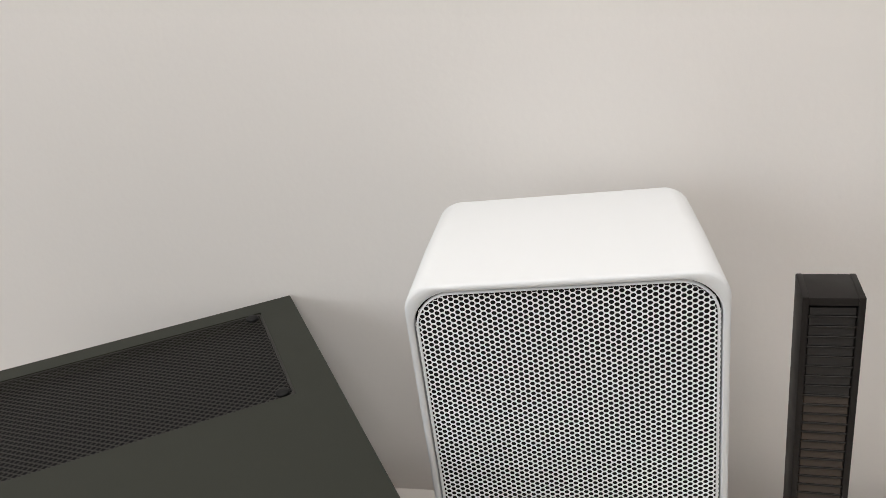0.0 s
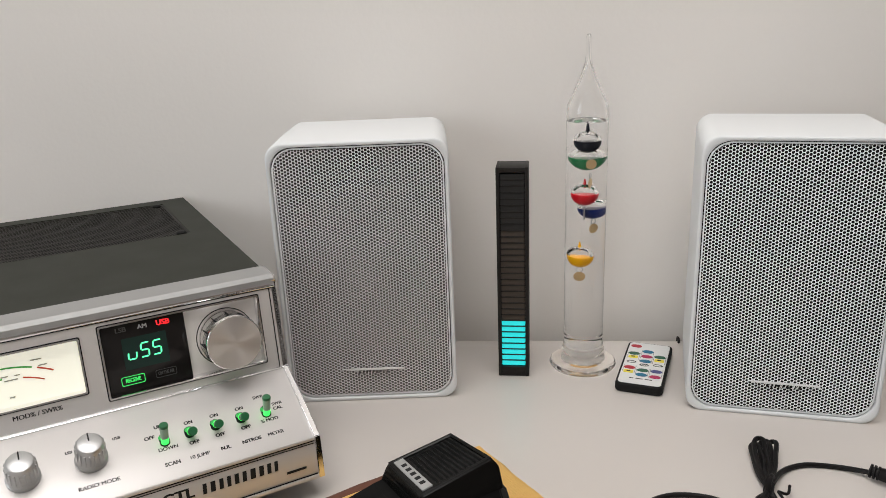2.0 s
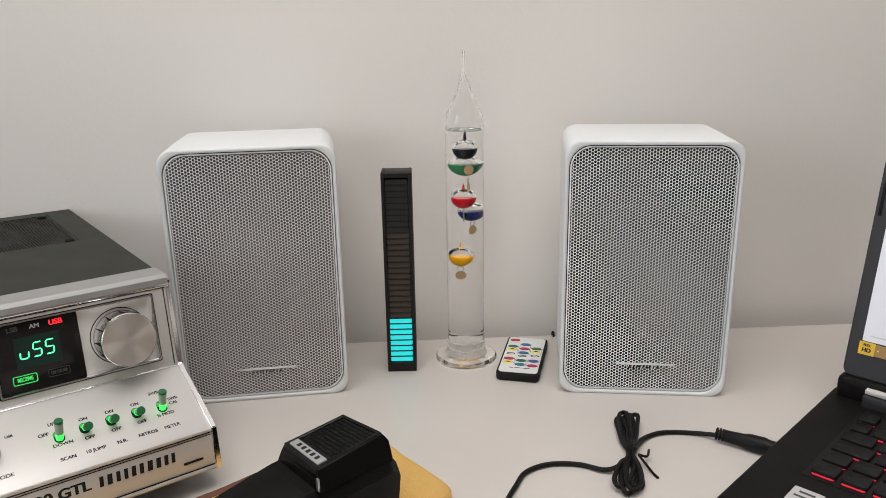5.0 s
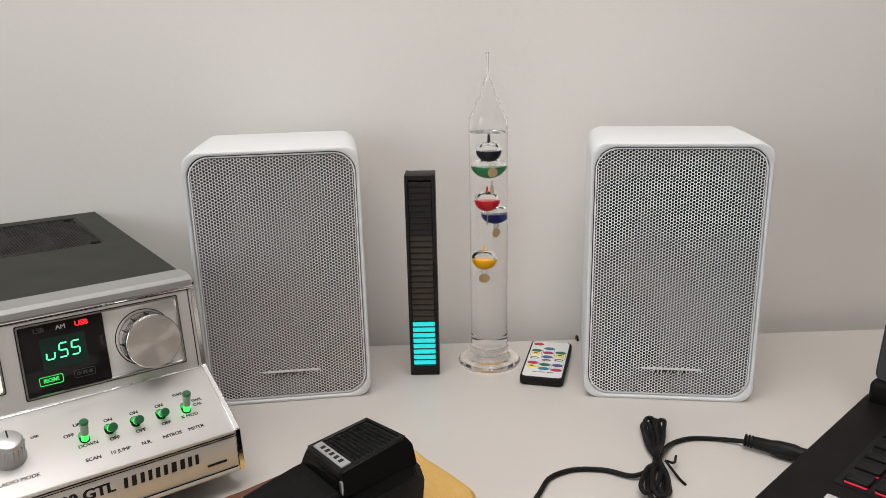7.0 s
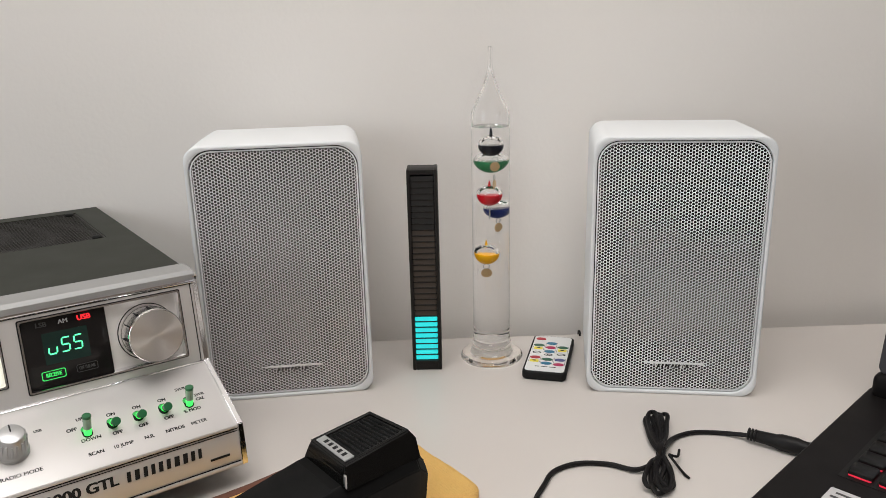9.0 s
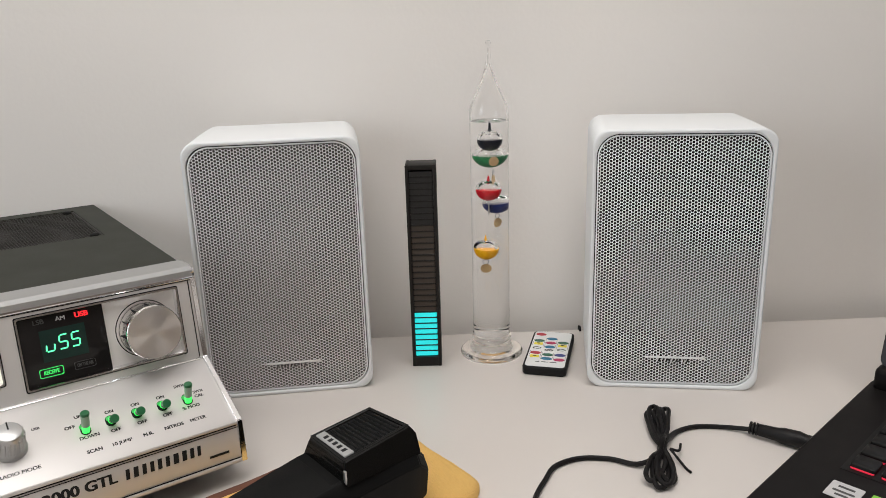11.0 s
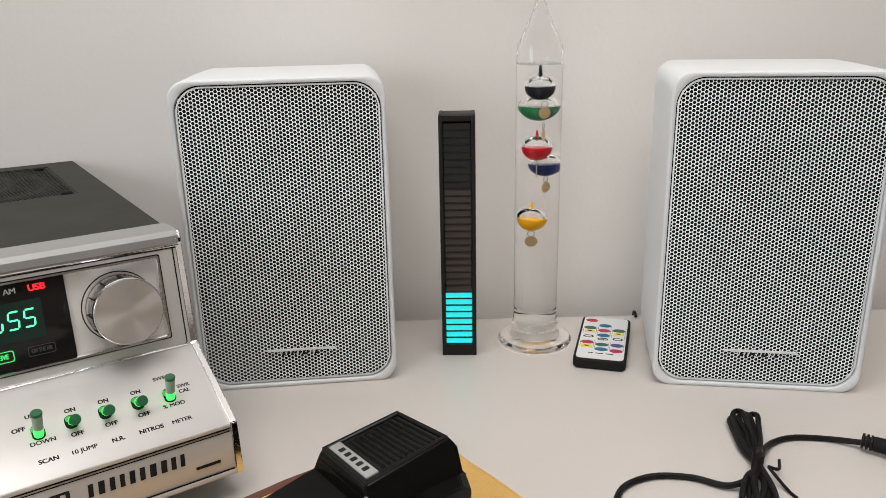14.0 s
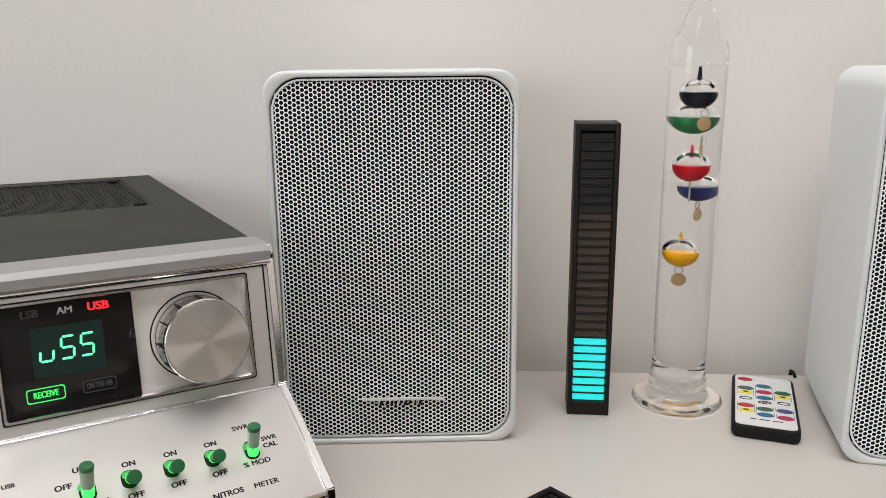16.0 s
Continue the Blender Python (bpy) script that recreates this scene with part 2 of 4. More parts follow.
def rrect(w, h, r, n=6, cx=0.0, cy=0.0):
    """Points of a rounded rectangle, w by h."""
    pts = []
    for k, (sx, sy) in enumerate(((1, 1), (-1, 1), (-1, -1), (1, -1))):
        for i in range(n + 1):
            a = radians(90 * k + 90 * i / n)
            pts.append((cx + sx * (w / 2 - r) + r * math.cos(a), cy + sy * (h / 2 - r) + r * math.sin(a)))
    return pts


def turned(bm, profile, n=32, m=None, cap0=True, cap1=True):
    """A body of revolution about z from (radius, height) pairs."""
    rings = [[Vector((r * math.cos(2 * math.pi * i / n), r * math.sin(2 * math.pi * i / n), z)) for i in range(n)] for r, z in profile]
    if m is not None:
        rings = [[m @ p for p in ring] for ring in rings]
    return loft(bm, rings, cap0, cap1)


def slab(bm, pts, z0, z1, bevel=0.0, m=None):
    """A plate with outline pts between heights z0 and z1, its upper edge eased."""
    c = Vector((sum(p[0] for p in pts) / len(pts), sum(p[1] for p in pts) / len(pts)))
    rings = [[(x, y, z0) for x, y in pts]]
    if bevel:
        rings.append([(x, y, z1 - bevel) for x, y in pts])
        inner = []
        for x, y in pts:
            d = c - Vector((x, y))
            inner.append((x + d.x / max(d.length, 1e-6) * bevel, y + d.y / max(d.length, 1e-6) * bevel, z1))
        rings.append(inner)
    else:
        rings.append([(x, y, z1) for x, y in pts])
    if m is not None:
        rings = [[m @ Vector(p) for p in r] for r in rings]
    return loft(bm, rings)


def tube(bm, pts, r, n=8, smooth=True, steps=6):
    """A round cord along a smooth line through pts."""
    pts = [Vector(p) for p in pts]
    if smooth:
        line = []
        ext = [2 * pts[0] - pts[1]] + pts + [2 * pts[-1] - pts[-2]]
        for a, b, c, d in zip(ext, ext[1:], ext[2:], ext[3:]):
            for i in range(steps):
                t = i / steps
                line.append(0.5 * (2 * b + (c - a) * t + (2 * a - 5 * b + 4 * c - d) * t * t + (3 * b - a - 3 * c + d) * t ** 3))
        line.append(pts[-1])
    else:
        line = pts
    rings = []
    side = None
    for i, p in enumerate(line):
        t = (line[min(i + 1, len(line) - 1)] - line[max(i - 1, 0)]).normalized()
        if side is None:
            side = t.cross(Vector((0, 0, 1)) if abs(t.z) < 0.9 else Vector((1, 0, 0))).normalized()
        side = (side - t * side.dot(t)).normalized()
        up = t.cross(side)
        rr = r[0] + (r[1] - r[0]) * i / (len(line) - 1) if isinstance(r, tuple) else r
        rings.append([p + rr * (math.cos(2 * math.pi * k / n) * side + math.sin(2 * math.pi * k / n) * up) for k in range(n)])
    return loft(bm, rings)


def ring_cord(bm, m, radius, r, n=24):
    rows = []
    for i in range(n):
        a = 2 * math.pi * i / n
        c = Vector((math.cos(a), math.sin(a), 0))
        rows.append([bm.verts.new(m @ (c * (radius + r * math.cos(2 * math.pi * k / 6)) + Vector((0, 0, r * math.sin(2 * math.pi * k / 6))))) for k in range(6)])
    for i in range(n):
        a, b = rows[i], rows[(i + 1) % n]
        for k in range(6):
            bm.faces.new((a[k], a[(k + 1) % 6], b[(k + 1) % 6], b[k]))
    return bm


def lettering(words, height, mat, parent, m, name="lettering", depth=0.00012, slant=0.0, width=None, bold=0.012):
    """Raised print in the plane of m, centred."""
    cu = bpy.data.curves.new(name, "FONT")
    cu.body, cu.align_x, cu.align_y, cu.size, cu.extrude, cu.shear = words, "CENTER", "CENTER", 1.0, 0.02, slant
    cu.resolution_u, cu.offset = 4, 0.0 if {"M", "W"} & set(words) else bold
    tmp = bpy.data.objects.new(name, cu)
    scene.collection.objects.link(tmp)
    dg = bpy.context.evaluated_depsgraph_get()
    me = bpy.data.meshes.new_from_object(tmp.evaluated_get(dg))
    bpy.data.objects.remove(tmp)
    k = height / 0.72
    xs = [v.co.x for v in me.vertices]
    kx = width / (max(xs) - min(xs)) if width else k
    for v in me.vertices:
        v.co = (v.co.x * kx, v.co.y * k, v.co.z / 0.02 * depth / 2)
    if bold:
        # heavier strokes: the same outlines laid side by side, each a hair above the last
        vs = [(v.co.x + s * 0.028 * k, v.co.y, v.co.z + (s + 1) * 0.000004) for s in (-1, 0, 1) for v in me.vertices]
        n = len(me.vertices)
        fs = [[i + q * n for i in f.vertices] for q in range(3) for f in me.polygons]
        bpy.data.meshes.remove(me)
        me = bpy.data.meshes.new(name)
        me.from_pydata(vs, [], fs)
    me.materials.clear()
    me.materials.append(mat)
    ob = new(name, me)
    ob.parent = parent
    ob.matrix_local = m
    return ob


def perforated(name, w, h, pitch, hole, thick, inside, mat, parent, label="", at=None, sides=12):
    """A sheet, in the xy plane, with holes in a honeycomb grid wherever inside(x, y)."""
    verts, faces = [], []
    R = pitch / math.sqrt(3)
    cols, rows = int(w / (pitch * 0.866)) + 2, int(h / pitch) + 2
    for i in range(-cols // 2, cols // 2 + 1):
        for j in range(-rows // 2, rows // 2 + 1):
            x, y = i * pitch * 0.8660254, (j + 0.5 * (i % 2)) * pitch
            if not inside(x, y):
                continue
            b = len(verts)
            for k in range(6):
                a = math.pi / 3 * k
                verts.append((x + R * math.cos(a), y + R * math.sin(a), 0.0))
            for z in (0.0, -thick):
                for k in range(12):
                    a = math.pi / 6 * k
                    verts.append((x + hole * math.cos(a), y + hole * math.sin(a), z))
            for k in range(6):
                k2 = (k + 1) % 6
                faces.append((b + k, b + k2, b + 6 + (2 * k + 2) % 12, b + 6 + 2 * k + 1, b + 6 + 2 * k))
            for k in range(12):
                k2 = (k + 1) % 12
                faces.append((b + 6 + k, b + 6 + k2, b + 18 + k2, b + 18 + k))
    me = bpy.data.meshes.new(name)
    me.from_pydata(verts, [], faces)
    me.materials.append(mat)
    ob = new(name, me)
    ob.parent = parent
    if at is not None:
        ob.matrix_local = at
    if label:
        tagged(ob, label)
    return ob


def in_rrect(w, h, r):
    def test(x, y):
        dx, dy = max(abs(x) - (w / 2 - r), 0), max(abs(y) - (h / 2 - r), 0)
        return abs(x) <= w / 2 and abs(y) <= h / 2 and dx * dx + dy * dy <= r * r
    return test


# ---- room ----
TOP = 0.75          # desk surface
WY = 0.0300         # face of the wall behind the desk
X0, X1, Y0, ZC = -1.8, 1.9, -2.8, 2.5
structure("floor", boxm(X0, X1, Y0, WY, -0.1, 0), FLOOR, "plain brown wooden floor of the room", "floor")
bm = bmesh.new()
box(bm, X0, ROOF[0], Y0, WY, ZC, ZC + 0.1)
box(bm, ROOF[1], X1, Y0, WY, ZC, ZC + 0.1)
box(bm, ROOF[0], ROOF[1], Y0, ROOF[2], ZC, ZC + 0.1)
box(bm, ROOF[0], ROOF[1], ROOF[3], WY, ZC, ZC + 0.1)
structure("ceiling", bm, PLAIN, "plain white ceiling with an assumed roof window opening", "ceiling")
structure("wall_north", boxm(X0 - 0.1, X1 + 0.1, WY, WY + 0.12, 0, ZC), WALL, "matt off-white painted wall behind the desk", "wall")
bm = bmesh.new()
box(bm, X0 - 0.1, X0, Y0, WIN[0], 0, ZC)
box(bm, X0 - 0.1, X0, WIN[1], WY, 0, ZC)
box(bm, X0 - 0.1, X0, WIN[0], WIN[1], 0, WIN[2])
box(bm, X0 - 0.1, X0, WIN[0], WIN[1], WIN[3], ZC)
structure("wall_west", bm, TAUPE, "unseen taupe side wall that cuts fill light, with window opening", "wall")
structure("wall_east", boxm(X1, X1 + 0.1, Y0, WY, 0, ZC), TAUPE, "unseen taupe side wall that cuts fill light", "wall")
# unseen too; its light paint returns some fill to the fronts
structure("wall_south", boxm(X0 - 0.1, X1 + 0.1, Y0 - 0.12, Y0, 0, ZC), PLAIN, "plain off-white wall across the room", "wall")

desk = thing("desk", pose(0.05, 0.0072, 0, 0, 0, 0), "white laminate desk against the painted wall", "desk")
part("desktop", boxm(-0.95, 0.95, -0.72, 0.0, TOP - 0.028, TOP, 0.0015), DESK, desk)
for x in (-0.9, 0.86):
    for y in (-0.68, -0.08):
        part("leg", boxm(x, x + 0.045, y, y + 0.045, 0, TOP - 0.028, 0.003), DESK, desk)


# ---- loudspeakers ----
SW, SH, SD = 0.1290, 0.2030, 0.104


def loudspeaker(m, label):
    sp = thing("loudspeaker", m, label, "loudspeaker", "pair of bookshelf loudspeakers")

    def ring(shrink, y, r):
        return [(x, y, z + SH / 2) for x, z in rrect(SW - 2 * shrink, SH - 2 * shrink, r, 10)]
    part("cabinet", loft(bmesh.new(), [ring(0.0034, 0.030, 0.0162), ring(0.0030, 0.0030, 0.0165), ring(0.0029, 0.0005, 0.0166), ring(0.0025, 0.0, 0.0155), ring(0.0009, 0.0, 0.0122),
                                       ring(0.0002, 0.0005, 0.0116), ring(0, 0.0014, 0.0115), ring(0.0003, SD * 0.5, 0.0116), ring(0.0012, SD - 0.006, 0.0120),
                                       ring(0.0022, SD - 0.002, 0.0115), ring(0.0045, SD, 0.010)]), WHITE_CAB, sp, smooth=50)
    part("grille_cloth", loft(bmesh.new(), [[(x, 0.0042, z + SH / 2) for x, z in rrect(SW - 0.0064, SH - 0.0064, 0.015, 8)],
                                            [(x, 0.0050, z + SH / 2) for x, z in rrect(SW - 0.0064, SH - 0.0064, 0.015, 8)]]), DARK_CLOTH, sp, "black cloth behind the grille")
    gw, gh, gr = SW - 0.0076, SH - 0.0076, 0.0160
    grille = part("grille", loft(bmesh.new(), [[(x, y, z + SH / 2) for x, z in rrect(gw - 2 * s, gh - 2 * s, gr - s, 10)] for s, y in
                                               ((0.0010, 0.0024), (0, 0.0026), (0, 0.0017), (0.0003, 0.0013), (0.0009, 0.0012), (0.0009, 0.0016))], False, False), WHITE_MESH, sp, "white perforated steel grille", 60)
    perforated("perforated_sheet", gw, gh, 0.00246, 0.00105, 0.0004, in_rrect(gw - 0.0016, gh - 0.0016, gr - 0.0008), WHITE_MESH, grille,
               at=pose(0, 0.0013, SH / 2, 90, 0, 0))
    bm = bmesh.new()
    slab(bm, [(-0.0260, 0.0024), (-0.0180, 0.0028), (0.0205, 0.0026), (0.0225, 0.0008), (0.0180, 0.0010), (0.0175, 0.0014), (-0.0190, 0.0014)], 0, 0.0012, m=pose(0.003, 0.0010, 0.0245, 90, 0, 0))
    badge = part("badge", bm, BADGE, sp, "thin silver maker's badge", 30)
    bm = bmesh.new()
    for k, (x, w, h) in enumerate(((-0.0125, 0.0020, 0.0030), (-0.0095, 0.0018, 0.0026), (-0.0068, 0.0019, 0.0028), (-0.0042, 0.0008, 0.0028), (-0.0020, 0.0016, 0.0028), (0.0006, 0.0018, 0.0028), (0.0032, 0.0010, 0.0032), (0.0060, 0.0012, 0.0032), (0.0088, 0.0020, 0.0026))):
        slab(bm, [(x - w / 2 - 0.0008, -0.0008), (x + w / 2 - 0.0008, -0.0008), (x + w / 2, h - 0.0008), (x - w / 2, h - 0.0008)], 0.0002, 0.0008, m=pose(0.003, 0.0010, 0.0238, 90, 0, 0))
    part("badge_mark", bm, PRINT, badge, smooth=None)
    for x, w, h in ((-0.0125, 0.0020, 0.0030), (-0.0095, 0.0018, 0.0026), (-0.0068, 0.0019, 0.0028), (-0.0020, 0.0016, 0.0028), (0.0006, 0.0018, 0.0028), (0.0060, 0.0012, 0.0032), (0.0088, 0.0020, 0.0026)):
        bar_pts = [(x - w / 2 - 0.0011, 0.0001), (x - w / 2 - 0.0005, 0.0001), (x - w / 2 + 0.0003, h), (x - w / 2 - 0.0003, h)]
        part("badge_stroke", slab(bmesh.new(), bar_pts, 0.0009, 0.0013, m=pose(0.003, 0.0010, 0.0230, 90, 0, 0)), BADGE, badge, smooth=None)
    return sp


speaker = loudspeaker(pose(-0.1694, -0.1000, TOP, 0, 0, 5.4), "white bookshelf loudspeaker with perforated grille beside the radio")
copy = copy_thing(speaker, pose(0.1280, -0.1196, TOP, 0, 0, -9.2))
tagged(copy, "white bookshelf loudspeaker with perforated grille beside the laptop")


# ---- sound-reactive light bar ----
bar = thing("light_bar", pose(-0.0614, -0.0600, TOP, 0, 0, -2.5), "slim black upright light bar with lower slats lit cyan", "light bar")
BW, BD, BH = 0.0245, 0.0235, 0.173
bm = bmesh.new()
box(bm, -BW / 2, -BW / 2 + 0.0028, 0, BD, 0, BH, 0.0006)
box(bm, BW / 2 - 0.0028, BW / 2, 0, BD, 0, BH, 0.0006)
box(bm, -BW / 2 + 0.0026, BW / 2 - 0.0026, 0.0, BD - 0.0002, 0.0002, 0.0085, 0.0005)
box(bm, -BW / 2 + 0.0026, BW / 2 - 0.0026, 0.0, BD - 0.0002, BH - 0.0040, BH - 0.0002, 0.0005)
box(bm, -BW / 2 + 0.0026, BW / 2 - 0.0026, 0.010, BD - 0.0004, 0.006, BH - 0.002)
part("housing", bm, BAR_BLACK, bar, smooth=30)
SN, S0, S1 = 32, 0.0090, BH - 0.0046
step = (S1 - S0) / SN
slat_me = finish("slat", boxm(-BW / 2 + 0.0030, BW / 2 - 0.0030, 0.0014, 0.0100, -0.00205, 0.00205, 0.0004, 1), BAR_SLAT, 30)
# top slats carry that dark reflection in their colour
dark_me = slat_me.copy()
dark_me.materials[0] = BAR_DARK
lit_me = slat_me.copy()
lit_me.materials[0] = BAR_LIT
for k in range(SN):
    s = new("slat", lit_me if k < 8 else dark_me if k >= 23 else slat_me)
    s.parent = bar
    s.matrix_local = pose(0, 0, S0 + (k + 0.5) * step, -6, 0, 0)
    if k < 8:
        tagged(s, "cyan lit slat")
div_me = finish("divider", boxm(-BW / 2 + 0.0026, BW / 2 - 0.0026, 0.0008, 0.0102, -0.00048, 0.00048, 0.0002, 1), BAR_BLACK, 30)
for k in range(1, SN):
    s = new("divider", div_me)
    s.parent = bar
    s.matrix_local = pose(0, 0, S0 + k * step, -6, 0, 0)


# ---- floating-sphere thermometer ----
TX, TY = -0.0045, -0.0370
thermo = thing("glass_thermometer", pose(TX, TY, TOP), "tall clear glass thermometer with coloured floating spheres", "thermometer")
R1 = 0.0158
foot = part("foot", turned(bmesh.new(), [(0.0004, 0.0012), (0.0190, 0.0010), (0.0240, 0.0002), (0.0264, 0.0010), (0.0272, 0.0026), (0.0264, 0.0042), (0.0235, 0.0054), (0.0198, 0.0068), (0.0174, 0.0090), (0.0166, 0.0112), (0.0168, 0.0128), (0.0174, 0.0142), (0.0170, 0.0158), (0.0160, 0.0172), (0.0150, 0.0180), (0.0004, 0.0181)], 64), FOOT_GLASS, thermo, "clear glass foot", 60)
foot.visible_shadow = False
OUTER = [(0.0004, 0.0184), (0.0150, 0.0184), (R1, 0.0186), (R1, 0.0190), (R1 * 1.025, 0.0198), (R1 * 1.025, 0.0206), (R1, 0.0214), (R1, 0.0230), (R1, 0.060), (R1, 0.130), (R1, 0.190), (R1, 0.2090), (R1 * 0.97, 0.2140), (R1 * 0.84, 0.2186), (R1 * 0.72, 0.2228), (R1 * 0.57, 0.2280), (R1 * 0.42, 0.2330), (R1 * 0.28, 0.2390), (R1 * 0.175, 0.2450), (R1 * 0.12, 0.2510),
         (0.0019, 0.2560), (0.0018, 0.2615), (0.0020, 0.2640), (0.0015, 0.2652), (0.0007, 0.2657)]
INNER = [(0.0004, 0.2490), (R1 * 0.08, 0.2450), (R1 * 0.20, 0.2390), (R1 * 0.33, 0.2330), (R1 * 0.48, 0.2280), (R1 * 0.63, 0.2228), (R1 * 0.75, 0.2186), (R1 * 0.87, 0.2138), (R1 * 0.91, 0.2088), (R1 * 0.91, 0.2030)]
vessel = part("glass_vessel", turned(bmesh.new(), OUTER + INNER, 64), GLASS, thermo, smooth=60)
vessel.visible_shadow = False
# narrow amber arc inside the front of the foot
bm = bmesh.new()
loft(bm, [[(r * math.cos(a), r * math.sin(a), z) for a in [radians(228 + 84 * i / 20) for i in range(21)]] for r, z in ((0.0142, 0.0040), (0.0152, 0.0034), (0.0157, 0.0028), (0.0151, 0.0024), (0.0142, 0.0034))], False, False, closed=False)
part("seal", bm, AMBER, foot, "amber arc at the front of the foot")
FLOATS = (("black", (0.006, 0.007, 0.012), 0.1880, 0.000, -0.0040, 0.0084), ("green", (0.02, 0.17, 0.06), 0.1738, 0.0006, 0.0040, 0.0089), ("red", (0.48, 0.004, 0.012), 0.1472, -0.0012, -0.0040, 0.0086),
          ("blue", (0.008, 0.018, 0.12), 0.1340, 0.0042, 0.0042, 0.0078), ("yellow", (0.78, 0.38, 0.006), 0.0965, -0.0034, -0.0030, 0.0086))
for name, col, z, dx, dy, r in FLOATS:
    fm = matt(material(name + "_dye", col, 0.3), 0.12)
    ball = part("float", turned(bmesh.new(), [(max(0.0002, r * math.sin(radians(a))), z - r * math.cos(radians(a))) for a in range(0, 94, 8)] + [(r * 0.99, z + 0.0006), (0.0003, z + 0.0007)], 32, m=Matrix.Translation((dx, dy, 0))), fm, thermo, name + " dyed liquid in a glass float", 60)
    dome = part("float_dome", turned(bmesh.new(), [(r, z + 0.0009)] + [(max(0.0002, r * math.cos(radians(a))), z + 0.0009 + r * 0.86 * math.sin(radians(a))) for a in range(8, 91, 8)], 32, m=Matrix.Translation((dx, dy, 0))), AIR_GLASS, ball, smooth=60)
    dome.visible_shadow = False
    part("float_tip", turned(bmesh.new(), [(0.0010, z + r * 0.84), (0.0008, z + r * 1.1), (0.0004, z + r * 1.42)] if name != "black" else [(0.0012, z + r * 0.84), (0.0010, z + r * 1.2), (0.0006, z + r * 1.72)], 10, m=Matrix.Translation((dx, dy, 0))), fm, ball)
    zt = z - r - 0.0022
    ta = {"black": 20, "green": 72, "red": 80, "blue": 62, "yellow": 8}[name]
    # the black and green floats' tags hang in front of the float below
    ty = -0.0098 if name == "black" else -0.0088 if name == "green" else dy
    tx = dx + (0.0022 if name == "black" else 0.0012 if name == "green" else 0.0)
    part("ring", ring_cord(bmesh.new(), pose(tx, ty, zt, 90, 0, ta), 0.0021, 0.0003), STEEL, ball, "thin wire ring")
    part("tag", turned(bmesh.new(), [(0.0037, -0.0003), (0.0039, 0), (0.0037, 0.0003)], 24, m=pose(tx, ty, zt - 0.0058, 90, 0, ta)), STEEL if name == "red" else GOLD, ball, "round metal tag")



# ---- mini remote control ----
remote = thing("remote_control", pose(0.0440, -0.0515, TOP, 0, 0, -16.2), "small black remote control with white face and coloured buttons", "remote control")
RW, RL, RT = 0.0362, 0.0770, 0.0075
bm = bmesh.new()
loft(bm, [[(x, y, z) for x, y in rrect(RW - 2 * s, RL - 2 * s, 0.0042 - s, 6)] for s, z in ((0.0014, 0), (0.0004, 0.0008), (0, 0.002), (0, RT - 0.0012), (0.0004, RT - 0.0003), (0.0010, RT))])
part("shell", bm, RUBBER, remote)
face = part("face", slab(bmesh.new(), rrect(RW - 0.0036, RL - 0.0040, 0.0034, 6), RT - 0.0002, RT + 0.0004, 0.0001), REMOTE_WHITE, remote, "white printed face")
DYES = {"red": (0.40, 0.012, 0.025), "blue": (0.002, 0.14, 0.26), "green": (0.015, 0.10, 0.055), "magenta": (0.40, 0.01, 0.08), "yellow": (0.80, 0.68, 0.06), "navy": (0.05, 0.06, 0.20), "white": (0.75, 0.75, 0.73)}
DYES = {k: material(k + "_button", v, 0.45) for k, v in DYES.items()}
BUTTONS = ((-1, 0.0270, "red", 0), (0, 0.0190, "blue", 0), (-1, 0.0140, "green", 0), (0, 0.0105, "magenta", 0), (1, 0.0120, "green", 0), (-1, 0.0080, "yellow", 1), (0, 0.0025, "blue", 0), (1, 0.0060, "yellow", 1),
           (-1, -0.0012, "white", 2), (0, -0.0045, "white", 2), (1, -0.0030, "white", 2), (-1, -0.0100, "red", 0), (0, -0.0125, "green", 0), (1, -0.0122, "navy", 0), (-1, -0.0165, "yellow", 1), (0, -0.0198, "blue", 0), (1, -0.0208, "magenta", 0))
for c, y, col, kind in BUTTONS:
    y *= 1.077
    pts = [(0.0045 * math.cos(2 * math.pi * i / 20), 0.0026 * math.sin(2 * math.pi * i / 20)) for i in range(20)] if kind == 0 else rrect(0.0076, 0.0044, 0.0008, 3)
    b = part("button", slab(bmesh.new(), pts, RT, RT + 0.0009, 0.0003, Matrix.Translation((c * 0.0105, y, 0))), DYES[col], remote, col + " button")
    if kind == 2:
        part("symbol", ring_cord(bmesh.new(), Matrix.Translation((c * 0.0105, y, RT + 0.0009)) @ Matrix.Diagonal((1.5, 0.8, 1, 1)), 0.0022, 0.00032, 20), PRINT, b)
        if c == 0:
            lettering("W", 0.0024, PRINT, b, pose(c * 0.0105, y, RT + 0.0010))
    elif kind:
        part("symbol", slab(bmesh.new(), rrect(0.0030, 0.0014, 0.0005, 3), RT + 0.0009, RT + 0.0011, m=Matrix.Translation((c * 0.0105, y, 0))), PRINT, b)
bm = bmesh.new()
for x0, x1, y in ((-0.0085, -0.0050, -0.0285), (-0.0035, 0.0020, -0.0285), (0.0035, 0.0090, -0.0285)):
    box(bm, x0, x1, y, y + 0.0010, RT + 0.0003, RT + 0.0005)
for c, y0, y1 in ((-1, 0.0045, 0.0168), (0, 0.0, 0.0220), (1, 0.0, 0.0150), (-1, -0.0195, -0.0070), (0, -0.0228, -0.0095), (1, -0.0240, -0.0095)):
    for sx in (-1, 1):
        box(bm, c * 0.0105 + sx * 0.0047 - 0.0001, c * 0.0105 + sx * 0.0047 + 0.0001, y0, y1, RT + 0.0003, RT + 0.0005)
